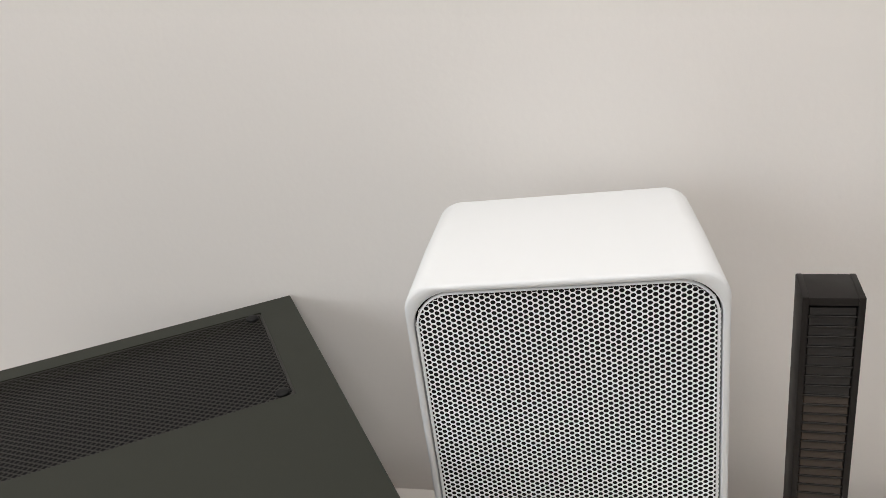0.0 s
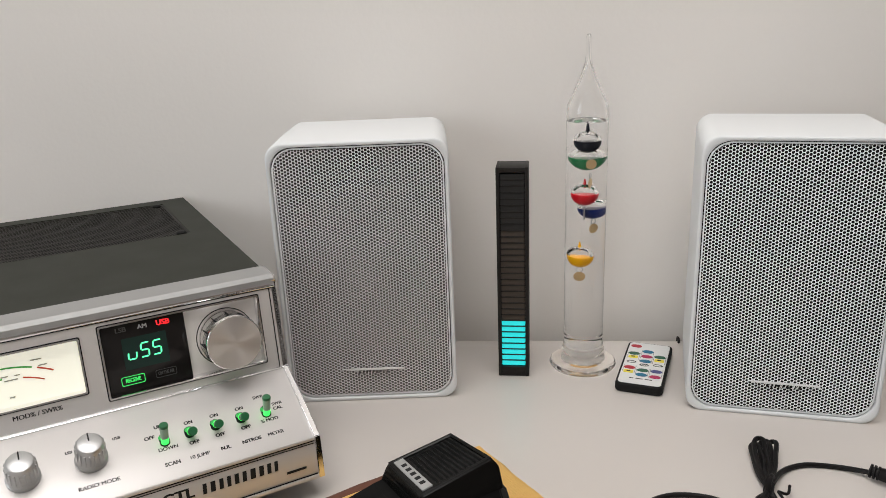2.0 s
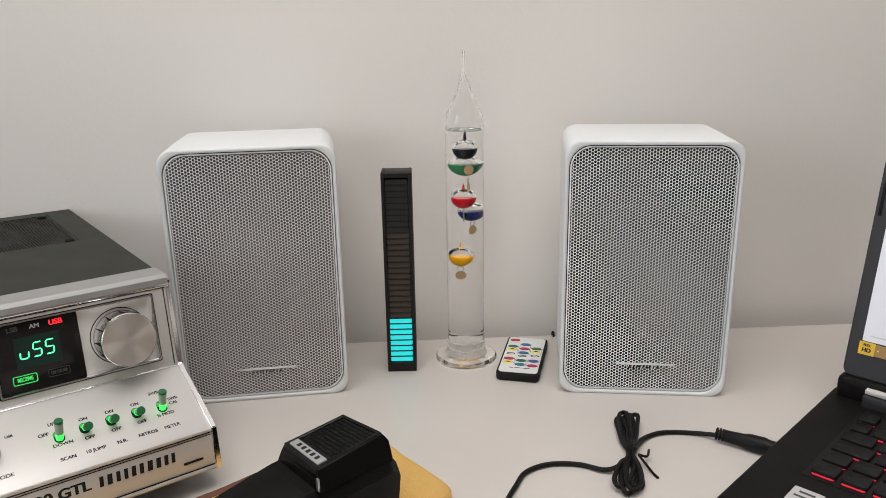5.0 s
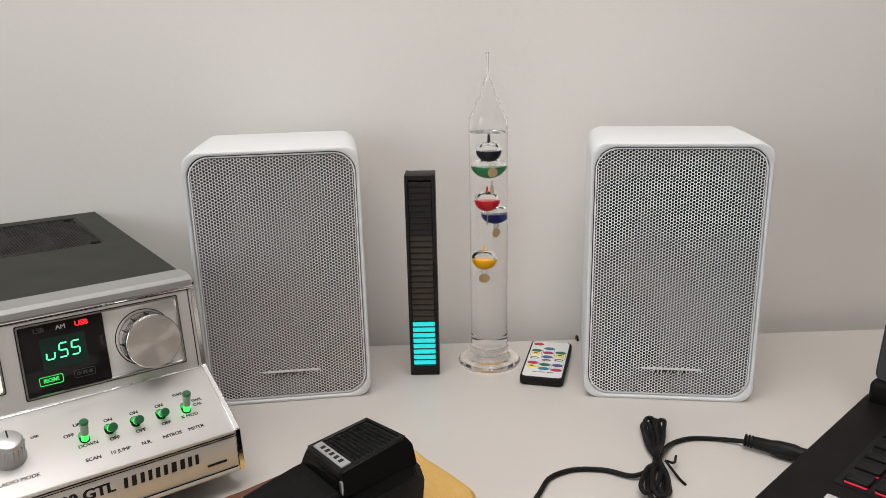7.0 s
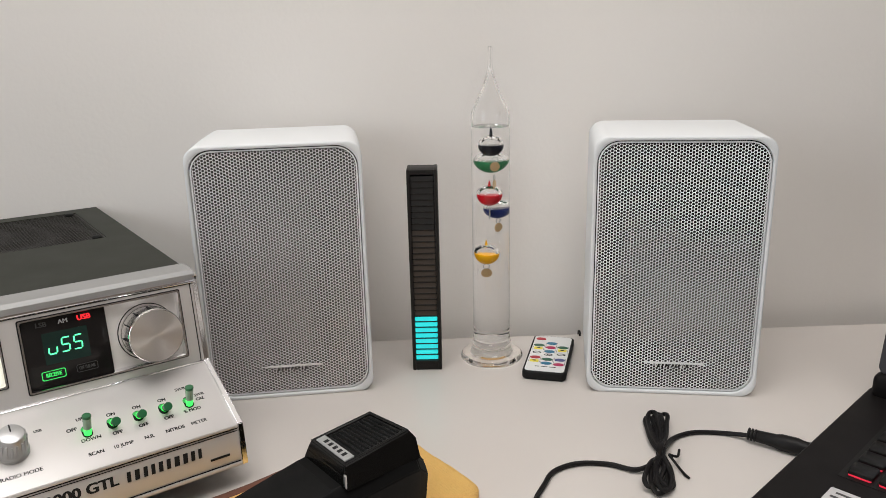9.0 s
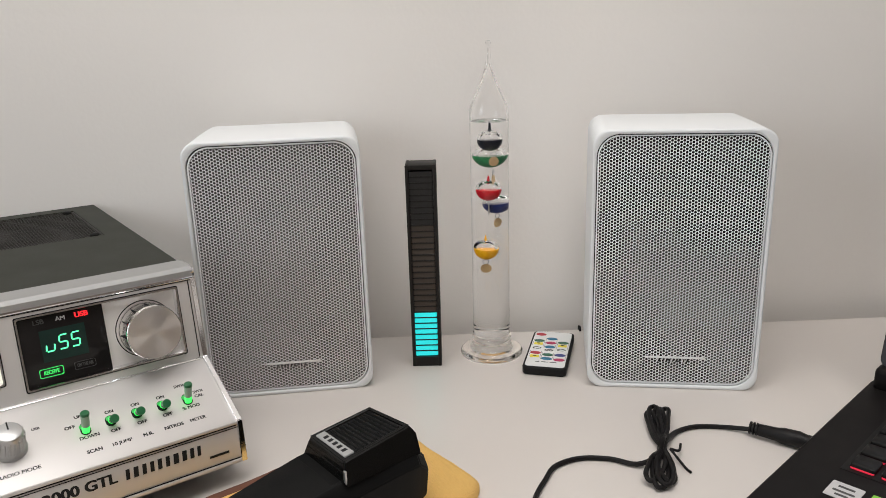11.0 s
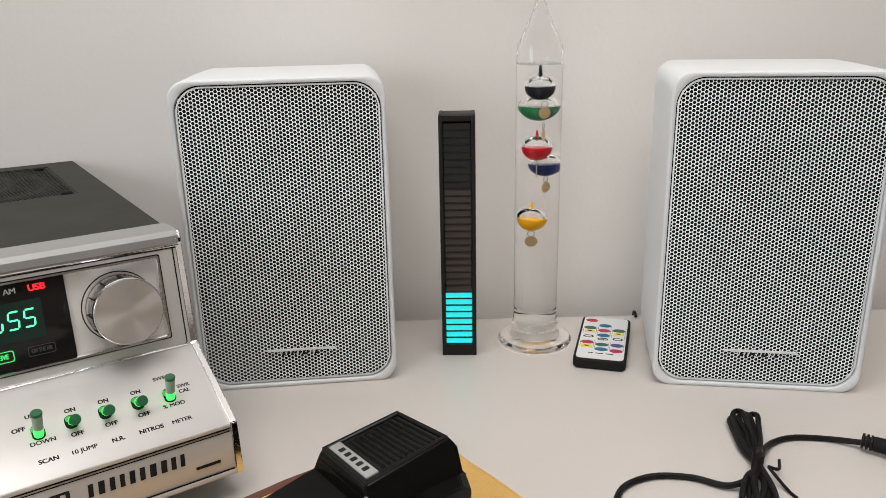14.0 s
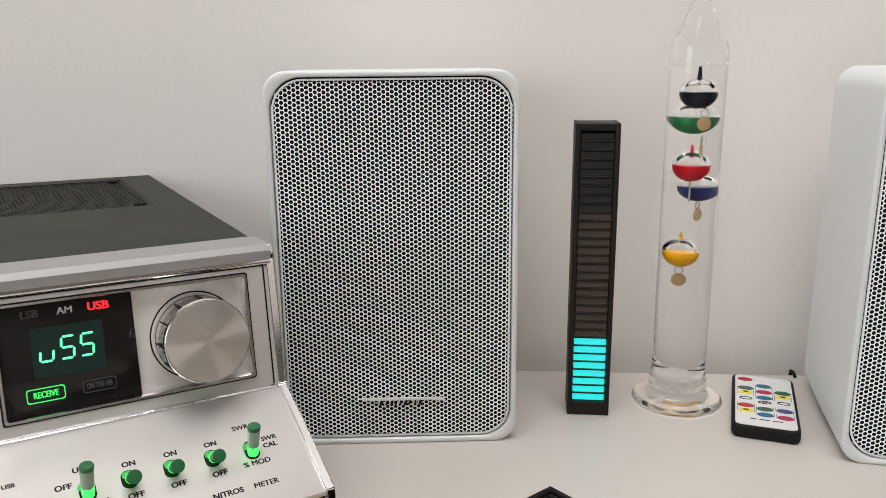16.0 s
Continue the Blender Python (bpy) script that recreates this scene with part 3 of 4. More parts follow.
part("legend", bm, PRINT, face, smooth=None)

# end of a cable that comes up behind the desk
stub = tagged(new("cable_end", finish("cable_end", tube(bmesh.new(), [(0.0825, 0.0160, TOP - 0.20), (0.0825, 0.0130, TOP - 0.02), (0.0825, 0.0095, TOP - 0.0005), (0.0822, 0.0055, TOP + 0.0012), (0.0812, 0.0005, TOP + 0.0013)], (0.0013, 0.0011)), CABLE, 60)),
              "short end of a black cable over the back of the desk", "cable")


# ---- base-station radio ----
PHI, ROLL, NOD = 35.2, 1.17, 0.43      # it stands a little higher on its far feet
RAD = pose(-0.2256, -0.1563, 0.8793, NOD, ROLL, PHI)
radio = thing("radio", RAD, "olive-grey desktop radio transceiver with silver front panel", "radio")
RWID, RDEP, ZB = 0.385, 0.2269, -0.1123
UPA, UPB, LOB, FAB = (-0.0163, -0.0053), (-0.0259, -0.0600), (-0.0769, -0.0859), (-0.0807, -0.1123)


def slope(a, b):
    """Plane along the front: x to the right, y up along the panel, z out of it; origin at the upper edge a."""
    e = Vector((0, a[0] - b[0], a[1] - b[1])).normalized()
    x = Vector((1, 0, 0))
    n = x.cross(e)
    m = Matrix((x, e, n)).transposed().to_4x4()
    m.translation = (0, a[0], a[1])
    return m


UP, LO, FA = slope(UPA, UPB), slope(UPB, LOB), slope(LOB, FAB)
LUP = math.dist(UPA, UPB)
LLO = math.dist(UPB, LOB)
LFA = math.dist(LOB, FAB)

# case with an opening for the vent in its top
VX0, VX1, VY0, VY1 = -0.335, -0.0212, 0.1117, 0.2126
def corners(x0, x1, y0, y1, z):
    return [(x1, y1, z), (x0, y1, z), (x0, y0, z), (x1, y0, z)]


bm = loft(bmesh.new(), [corners(-RWID + 0.01, -0.01, 0.0, RDEP - 0.01, ZB + 0.002), corners(-RWID, 0, 0.0, RDEP, ZB + 0.002), corners(-RWID, 0, 0.0, RDEP, -0.0008), corners(-RWID + 0.0006, -0.0006, 0.0, RDEP - 0.0006, 0.0),
                        corners(VX0, VX1, VY0, VY1, 0.0), corners(VX0, VX1, VY0, VY1, -0.0016)], True, False)
case = part("case", bm, CASE, radio, smooth=None)
part("inner_chassis", boxm(VX0 - 0.01, VX1 + 0.01, VY0 - 0.01, RDEP - 0.004, -0.03, -0.012), DARK_GAP, radio)
vent = part("vent_frame", loft(bmesh.new(), [[(x, y, z) for x, y in rrect(VX1 - VX0 - 2 * s, VY1 - VY0 - 2 * s, 0.003, 4, (VX0 + VX1) / 2, (VY0 + VY1) / 2)] for s, z in ((-0.0005, -0.0016), (0, -0.0006), (0.0012, -0.0006), (0.0012, -0.0016))], False, False), CASE_MESH, radio)


def diamond_sheet(parent):
    """Expanded-metal sheet with diamond holes."""
    verts, faces = [], []
    px, py, k = 0.00420, 0.00380, 0.80
    nx, ny = int((VX1 - VX0) / px), int((VY1 - VY0) / py)
    for i in range(nx + 1):
        for j in range(2 * ny + 1):
            x, y = VX1 - 0.0012 - (i + 0.5 * (j % 2)) * px, VY0 + 0.0012 + 0.5 * j * py
            if x < VX0 + 0.001 or y > VY1 - 0.001:
                continue
            b = len(verts)
            for f in (1.0, k):
                verts.extend(((x + px / 2 * f, y, 0), (x, y + py / 2 * f, 0), (x - px / 2 * f, y, 0), (x, y - py / 2 * f, 0)))
            verts.extend(((x + px / 2 * k, y, -0.0003), (x, y + py / 2 * k, -0.0003), (x - px / 2 * k, y, -0.0003), (x, y - py / 2 * k, -0.0003)))
            for a in range(4):
                c = (a + 1) % 4
                faces.append((b + a, b + c, b + 4 + c, b + 4 + a))
                faces.append((b + 4 + a, b + 4 + c, b + 8 + c, b + 8 + a))
    me = bpy.data.meshes.new("vent_sheet")
    me.from_pydata(verts, [], faces)
    me.materials.append(CASE_MESH)
    ob = new("vent_sheet", me)
    ob.parent = parent
    ob.matrix_local = pose(0, 0, -0.0009)
    tagged(ob, "dark expanded-metal vent sheet")


diamond_sheet(vent)
for x in (VX1 - 0.006, (VX0 + VX1) / 2, VX0 + 0.006):
    for y in (VY0 + 0.005, VY1 - 0.005):
        part("screw", turned(bmesh.new(), [(0.0036, -0.0010), (0.0036, 0.0004), (0.0028, 0.0011), (0.0008, 0.0013)], 16, m=Matrix.Translation((x, y, 0))), RUBBER, radio, "black screw head")
for x in (-0.03, -RWID + 0.03):
    for y in (-0.045, RDEP - 0.03):
        low = TOP - 0.8793 + 0.0004 + x * math.sin(radians(ROLL)) - y * math.sin(radians(NOD))
        part("foot", turned(bmesh.new(), [(0.010, low), (0.011, low + 0.002), (0.012, ZB + 0.004)], 20, m=Matrix.Translation((x, y, 0))), RUBBER, radio, "round black rubber foot")

# front: top bezel, upper panel with a window cut, lower sloping panel, fascia
EX = 0.0006      # the front overhangs the case on both sides
prof = [(0.004, 0.0014), (-0.0138, 0.0014), (-0.0168, -0.0008), (-0.0171, -0.0047), (-0.0143, -0.0055), (0.004, -0.0045)]
part("top_bezel", loft(bmesh.new(), [[(x, v, w) for v, w in prof] for x in (-RWID - EX, EX)]), BEZEL, radio, "satin grey edge along the top", 30)


def pbox(plane, x0, x1, s0, s1, n0, n1, bevel=0.0):
    """A block on a panel: x along it, s down from its upper edge, n out of it."""
    return boxm(x0, x1, -s1, -s0, n0, n1, bevel, 2, plane)


def onto(plane, x, s, n=0.0, rot=0.0):
    return plane @ pose(x, -s, n, 0, 0, rot)


WX0, WX1, WS0, WS1 = -0.1068, -0.0116, 0.0052, 0.0491     # readout and tuning window
MX0, MX1, MS0, MS1 = -0.2040, -0.1185, 0.0089, 0.0414     # meter window
def holed_plate(xs, ss, holes, n0, n1, plane):
    """A plate over the lines xs by ss with some of its fields left open."""
    bm = bmesh.new()
    v = [[[bm.verts.new(plane @ Vector((x, -q, n))) for n in (n0, n1)] for q in ss] for x in xs]
    solid = lambda i, j: 0 <= i < len(xs) - 1 and 0 <= j < len(ss) - 1 and (i, j) not in holes
    for i in range(len(xs) - 1):
        for j in range(len(ss) - 1):
            if not solid(i, j):
                continue
            c = ((i, j), (i + 1, j), (i + 1, j + 1), (i, j + 1))
            for k in (0, 1):
                bm.faces.new([v[a][b][k] for a, b in c])
            for (a, b), (e, f), (di, dj) in ((c[0], c[1], (0, -1)), (c[1], c[2], (1, 0)), (c[2], c[3], (0, 1)), (c[3], c[0], (-1, 0))):
                if not solid(i + di, j + dj):
                    bm.faces.new((v[a][b][0], v[e][f][0], v[e][f][1], v[a][b][1]))
    return bm


bm = holed_plate((-RWID, MX0, MX1, WX0, WX1, -0.0008), (0.0005, WS0, MS0, MS1, WS1, LUP), {(1, 2), (3, 1), (3, 2), (3, 3)}, -0.002, 0.0, UP)
upper = part("upper_panel", bm, PANEL, radio, smooth=None)
part("panel_back", pbox(UP, -RWID, 0, 0.0, LUP, -0.0115, -0.0105), DARK_GAP, radio)
part("lower_panel", pbox(LO, -RWID, 0, 0.0012, LLO, -0.003, 0, 0.0004), PANEL, radio)
fascia = part("fascia", pbox(FA, -RWID, 0, 0.0025, LFA - 0.0015, -0.004, -0.0004, 0.0002), PANEL, radio, "brushed silver name strip")
for s0, s1, n in ((0.0, 0.0022, 0.0008), (LFA - 0.0018, LFA + 0.0006, 0.0008)):
    part("edge_strip", pbox(FA, -RWID, -0.0012, s0, s1, -0.004, n, 0.0006), PANEL, radio, "silver edge strip")
part("fascia_line", pbox(FA, -RWID, -0.0018, 0.0024, 0.0030, -0.001, 0.0002), PRINT, fascia)
part("fascia_line", pbox(FA, -RWID, -0.0018, 0.0040, 0.0045, -0.001, -0.0002), PRINT, fascia)
part("fascia_line", pbox(FA, -RWID, -0.0018, LFA - 0.0026, LFA - 0.0020, -0.001, 0.0002), PRINT, fascia)
part("chrome_strip", pbox(UP, -RWID - EX, EX, -0.0014, 0.0016, -0.003, 0.0009, 0.0006), CHROME, radio, "chrome strip")
part("chrome_strip", pbox(LO, -RWID - EX, EX, -0.0006, 0.0014, -0.003, 0.0008, 0.0004), CHROME, radio, "chrome strip")
for x in (EX * 0.5, -RWID - EX * 0.5):
    bm = bmesh.new()
    cheek = [(0.002, 0.0012), (-0.0141, 0.0012), (-0.0171, -0.002), UPA, (UPB[0] - 0.0012, UPB[1] + 0.0008), (LOB[0] - 0.0018, LOB[1] + 0.0010), (FAB[0] - 0.0018, FAB[1]), (-0.02, FAB[1]), (0.002, -0.06)]
    loft(bm, [[(x - 0.0018, v, w) for v, w in cheek], [(x + 0.0018, v, w) for v, w in cheek]])
    bmesh.ops.bevel(bm, geom=list(bm.edges), offset=0.0004, segments=2, affect="EDGES")
    part("side_trim", bm, CHROME, radio, "chrome side trim", 30)


def window_frame(x0, x1, s0, s1, name):
    cx, cy, w, h = (x0 + x1) / 2, -(s0 + s1) / 2, x1 - x0, s1 - s0
    rings = [[UP @ Vector((x, y, n)) for x, y in rrect(w - 2 * a, h - 2 * a, 0.0012, 3, cx, cy)] for a, n in ((-0.0008, -0.0003), (-0.0006, 0.0007), (0.0004, 0.0007), (0.0010, -0.0008), (0.0010, -0.0105))]
    return part(name, loft(bmesh.new(), rings, False, False), CHROME, radio, "chrome window surround", 30)


# black lines stand in for shade and dark reflections round the chrome surrounds
def gasket(x0, x1, s0, s1):
    cx, cy, w, h = (x0 + x1) / 2, -(s0 + s1) / 2, x1 - x0, s1 - s0
    rings = [[UP @ Vector((x, y, n)) for x, y in rrect(w - 2 * a, h - 2 * a, 0.0012, 3, cx, cy)] for a, n in ((-0.0012, -0.0001), (-0.0012, 0.0003), (-0.0007, 0.0003), (-0.0007, -0.0001))]
    part("gasket", loft(bmesh.new(), rings, False, False), DARK_GAP, radio, "dark shade line round a window", None)


gasket(WX0, WX1, WS0, WS1)
gasket(MX0, MX1, MS0, MS1)
# likewise drawn-in shade under the bezel and along the side trim
part("gasket", pbox(UP, -RWID, -0.0010, 0.0017, 0.0022, -0.001, 0.0004), DARK_GAP, radio, "dark shade line under the bezel", None)
part("gasket", pbox(UP, -0.0034, -0.0028, 0.0016, LUP - 0.001, -0.001, 0.0003), DARK_GAP, radio, "dark shade line beside the trim", None)
wf = window_frame(WX0, WX1, WS0, WS1, "window_surround")
mf = window_frame(MX0, MX1, MS0, MS1, "meter_surround")
DIV = -0.0575
display = part("display", pbox(UP, WX0 + 0.001, DIV, WS0 + 0.001, WS1 - 0.001, -0.0042, -0.0028, 0.0003), BLACK_GLOSS, radio, "black glass display")
DZ = -0.0027
part("readout", pbox(UP, -0.0954, -0.0695, 0.0152, 0.0348, DZ - 0.0003, DZ + 0.00005), LCD, display, "dark green tinted readout")


def digit(x, s, h, w, on, parent):
    """A lit seven-segment figure; on: its segments, a to g."""
    t = h * 0.10
    g = t * 0.25
    segs = {"a": ((-w / 2, h / 2), (w / 2, h / 2)), "g": ((-w / 2, 0), (w / 2, 0)), "d": ((-w / 2, -h / 2), (w / 2, -h / 2)), "f": ((-w / 2, 0), (-w / 2, h / 2)), "b": ((w / 2, 0), (w / 2, h / 2)),
            "e": ((-w / 2, -h / 2), (-w / 2, 0)), "c": ((w / 2, -h / 2), (w / 2, 0))}
    bm = bmesh.new()
    for k in on:
        a, b = Vector(segs[k][0]), Vector(segs[k][1])
        d = (b - a).normalized()
        p = Vector((-d.y, d.x))
        a, b = a + d * g, b - d * g
        pts = [a, a + d * t / 2 + p * t / 2, b - d * t / 2 + p * t / 2, b, b - d * t / 2 - p * t / 2, a + d * t / 2 - p * t / 2]
        slab(bm, [(q.x + 0.1 * q.y, q.y) for q in pts], 0, 0.0002, m=onto(UP, x, s, DZ + 0.0001))
    part("figure", bm, GREEN_LED, parent, "lit green figure", None)


digit(-0.0901, 0.0242, 0.0086, 0.0046, "cde", display)
digit(-0.0828, 0.0242, 0.0086, 0.0046, "afgcd", display)
digit(-0.0757, 0.0242, 0.0086, 0.0046, "afgcd", display)
lettering("LSB", 0.0030, DIM_PRINT, display, onto(UP, -0.0947, 0.0097, DZ))
lettering("AM", 0.0028, GREY_LEGEND, display, onto(UP, -0.0823, 0.0098, DZ))
lettering("USB", 0.0033, RED_LED, display, onto(UP, -0.0703, 0.0098, DZ))
lettering("RECEIVE", 0.0025, GREEN_LEGEND, display, onto(UP, -0.0922, 0.0412, DZ), width=0.0086)
rings = [[onto(UP, -0.0922, 0.0412, DZ) @ Vector((x, y, n)) for x, y in rrect(0.0136 - 2 * a, 0.0056 - 2 * a, 0.001, 3)] for a, n in ((0, 0), (0, 0.0002), (0.0004, 0.0002), (0.0004, 0))]
part("legend_border", loft(bmesh.new(), rings, False, False), GREEN_LEGEND, display, smooth=None)
lettering("ON THE AIR", 0.0022, DIM_PRINT, display, onto(UP, -0.0729, 0.0412, DZ), width=0.0095)
rings = [[onto(UP, -0.0729, 0.0412, DZ) @ Vector((x, y, n)) for x, y in rrect(0.0125 - 2 * a, 0.0050 - 2 * a, 0.001, 3)] for a, n in ((0, 0), (0, 0.0002), (0.0003, 0.0002), (0.0003, 0))]
part("legend_border", loft(bmesh.new(), rings, False, False), DIM_PRINT, display, smooth=None)

part("tuning_plate", pbox(UP, DIV, WX1 - 0.001, WS0 + 0.001, WS1 - 0.001, -0.0062, -0.0048), ALU, radio, "brushed aluminium plate behind the tuning knob")
KX, KS, KR = -0.0335, 0.0280, 0.0172
knob = part("tuning_knob", turned(bmesh.new(), [(KR - 0.0002, -0.0046), (KR, 0.0), (KR - 0.0002, 0.0022), (KR - 0.0004, 0.0142), (KR + 0.0001, 0.0150), (KR - 0.0001, 0.0162), (KR - 0.0005, 0.0167), (KR - 0.0010, 0.0167)], 64), KNOB_SIDE, radio, "large polished silver tuning knob", 35, at=onto(UP, KX, KS))
part("knob_face", turned(bmesh.new(), [(KR - 0.0010, 0.0163), (KR - 0.0008, 0.0169), (0.0003, 0.0170)], 64), KNOB_FACE, knob, "spun aluminium face", 35)
bm = bmesh.new()
for k in range(12):
    a = 2 * math.pi * k / 12
    box(bm, KR - 0.0006, KR + 0.0002, -0.0003, 0.0003, 0.0024, 0.0140, m=pose(0, 0, 0, 0, 0, 30 * k))
part("knob_groove", bm, DARK_GAP, knob, "thin dark grooves", None)
bm = bmesh.new()
turned(bm, [(KR + 0.0014, 0), (KR + 0.0014, 0.0003), (KR + 0.0008, 0.0003), (KR + 0.0008, 0)], 48, m=onto(UP, KX, KS, -0.0049), cap0=False, cap1=False)
part("knob_ring", bm, DARK_GAP, radio, smooth=None)

# signal meter
meter = part("meter_face", pbox(UP, MX0 + 0.001, MX1 - 0.001, MS0 + 0.001, MS1 - 0.001, -0.0062, -0.0050), METER_FACE, radio, "lit cream meter face")
MC, MZ = (MX0 + MX1) / 2, -0.0049


def arc(r0, a0, a1, w, mat, name):
    c = Vector((MC, -0.0772))
    pts = [(c.x + r * math.sin(radians(a)), c.y + r * math.cos(radians(a))) for r, rng in ((r0 + w / 2, range(0, 13)), (r0 - w / 2, range(12, -1, -1))) for a in [a0 + (a1 - a0) * i / 12 for i in rng]]
    m = UP @ Matrix.Translation((0, 0, MZ))
    bm = bmesh.new()
    n = 13
    top = [bm.verts.new(m @ Vector((x, y, 0.0001))) for x, y in pts]
    for i in range(n - 1):
        bm.faces.new((top[i], top[i + 1], top[2 * n - 2 - i], top[2 * n - 1 - i]))
    part(name, bm, mat, meter, smooth=None)


arc(0.0595, -34, 17, 0.0010, METER_GREEN, "green_scale")
arc(0.0595, 19.5, 28, 0.0010, METER_RED, "red_scale")
arc(0.0535, -34, 2, 0.0009, METER_GREEN, "green_scale")
arc(0.0535, 13, 25, 0.0009, METER_RED, "red_scale")
bm = bmesh.new()
for x, s, w in ((0.0030, 0.0175, 0.0040), (0.0095, 0.0178, 0.0030), (0.0060, 0.0200, 0.0070), (0.0200, 0.0112, 0.0060), (0.0230, 0.0150, 0.0050), (0.0050, 0.0300, 0.0030)):
    box(bm, MC + x - w / 2, MC + x + w / 2, -s - 0.0056, -s - 0.0048, MZ, MZ + 0.0001, m=UP)
part("scale_mark", bm, METER_GREY, meter, smooth=None)
lettering("MOD% / SWR%", 0.0028, PRINT, upper, onto(UP, -0.1455, 0.0465, 0.00005))

# lower panel: switches and legends
SWX = (-0.0843, -0.0690, -0.0536, -0.0380, -0.0230)
SS = 0.0305
for k, x in enumerate(SWX):
    tall = k in (0, 4)
    sw = part("toggle_switch", slab(bmesh.new(), rrect(0.0058, 0.0090 if tall else 0.0080, 0.0027, 5), 0.00005, 0.0003, m=onto(LO, x - (0.0 if tall else 0.0007), SS - (0.0002 if tall else 0.0008))), DARK_GAP, radio, "black slot of a toggle switch")
    part("slot_glow", slab(bmesh.new(), rrect(0.0046, 0.0034, 0.0016, 5), 0.0003, 0.00045, m=onto(LO, x - 0.0008, SS - (0.0020 if tall else 0.0026))), GREEN_SLOT, sw, "green lit slot end")
    tilt = pose(0, 0, 0, -14 if tall else 34, 0, 0)
    long = 1.0 if tall else 0.72
    m = onto(LO, x, SS + (0.0018 if tall else -0.0012)) @ tilt @ Matrix.Diagonal((1, 1, long, 1))
    part("lever_glow", turned(bmesh.new(), [(0.0021, 0.0002), (0.0023, 0.0015), (0.0023, 0.0045)], 16, m=m), GREEN_GLOW, sw, "green lit lever base")
    part("lever", turned(bmesh.new(), [(0.0023, 0.0045), (0.0024, 0.0095), (0.0025, 0.0125)], 16, m=m), LEVER, sw, "pale translucent lever")
    part("lever_tip", turned(bmesh.new(), [(0.0026, 0.0125), (0.0027, 0.0136), (0.0024, 0.0142), (0.0008, 0.0144)], 16, m=m), GREEN_TIP, sw, "dark green lever tip")
LP = lambda x, s: onto(LO, x, s, 0.00005)
lower = [o for o in radio.children if o.name.startswith("lower_panel")][0]
for x, words in zip(SWX, ("SCAN", "10 JUMP", "N.R.", "NITROS", "METER")):
    lettering(words, 0.0024, PRINT, lower, LP(x + 0.0008, 0.0470))
for k in (1, 2, 3):
    lettering("ON", 0.0023, PRINT, lower, LP(SWX[k] + 0.0003, 0.0229))
    lettering("OFF", 0.0024, PRINT, lower, LP(SWX[k] + 0.0003, 0.0373))
lettering("OFF", 0.0024, PRINT, lower, LP(SWX[0] - 0.0076, 0.0264))
lettering("DOWN", 0.0024, PRINT, lower, LP(SWX[0] + 0.0008, 0.0364))
lettering("UP", 0.0023, PRINT, lower, LP(SWX[0] - 0.0018, 0.0202))
lettering("SWR", 0.0023, PRINT, lower, LP(SWX[4] - 0.0012, 0.0183))
lettering("SWR", 0.0022, PRINT, lower, LP(SWX[4] + 0.0084, 0.0264))
lettering("CAL", 0.0022, PRINT, lower, LP(SWX[4] + 0.0079, 0.0298))
lettering("% MOD", 0.0024, PRINT, lower, LP(SWX[4] + 0.0004, 0.0367))
for x, words in ((-0.1239, "RADIO MODE"), (-0.1583, "CLARIFIER")):
    kb = part("rotary_knob", turned(bmesh.new(), [(0.0088, 0.0), (0.0088, 0.0022), (0.0082, 0.0028), (0.0080, 0.0035), (0.0074, 0.0150), (0.0066, 0.0164), (0.0058, 0.0168)], 40), KNOB_SILVER, radio, "silver rotary knob", 30, at=onto(LO, x, 0.0295))
    bm = bmesh.new()
    for q in range(18):
        box(bm, 0.0070, 0.0081, -0.0006, 0.0006, 0.0040, 0.0140, 0.0003, m=pose(0, 0, 0, 0, 0, 20 * q))
    part("grip_rib", bm, KNOB_SILVER, kb, smooth=None)
    part("pointer", boxm(-0.0004, 0.0004, 0.0012, 0.0064, 0.0166, 0.0170), PRINT, kb, "black pointer line", None)
    lettering(words, 0.0025, PRINT, lower, LP(x + 0.0010, 0.0466))
lettering("USB", 0.0018, PRINT, lower, LP(-0.1090, 0.0202))
lettering("LSB", 0.0018, PRINT, lower, LP(-0.1345, 0.0212))
# unlettered marks for the model name on the strip
h = 0.0062
x = -0.0254
for w, gap in ((0.0030, 0.0012), (0.0034, 0.0010), (0.0040, 0.0010), (0.0044, 0.0012), (0.0034, 0.0012), (0.0036, 0.0012), (0.0032, 0.0012), (0.0034, 0.0012), (0.0040, 0.0012), (0.0032, 0.0052)):
    bm = slab(bmesh.new(), [(x - w * 0.90, -0.0146), (x - w * 0.22, -0.0146), (x - w * 0.12, -0.0146 + h), (x - w * 0.80, -0.0146 + h)], -0.0004, 0.0, m=FA)
    part("name_mark", bm, PRINT, fascia, smooth=None)
    x -= w + gap
lettering("2000 GTL", h, PRINT, fascia, onto(FA, -0.0960, 0.0115, -0.0003), width=0.0400, bold=0.02)
part("maker_mark", pbox(FA, -0.0210, -0.0085, 0.0176, 0.0190, -0.0004, 0.0), PRINT, fascia, smooth=None)


# ---- cloth and hand microphone ----
CM = pose(-0.0880, -0.1714, TOP, 0, 0, 36.3)     # far corner; -x along the hem, -y along the short edge
cloth = thing("folded_cloth", CM, "folded ochre knitted cloth with brown hem lying on the desk", "cloth")


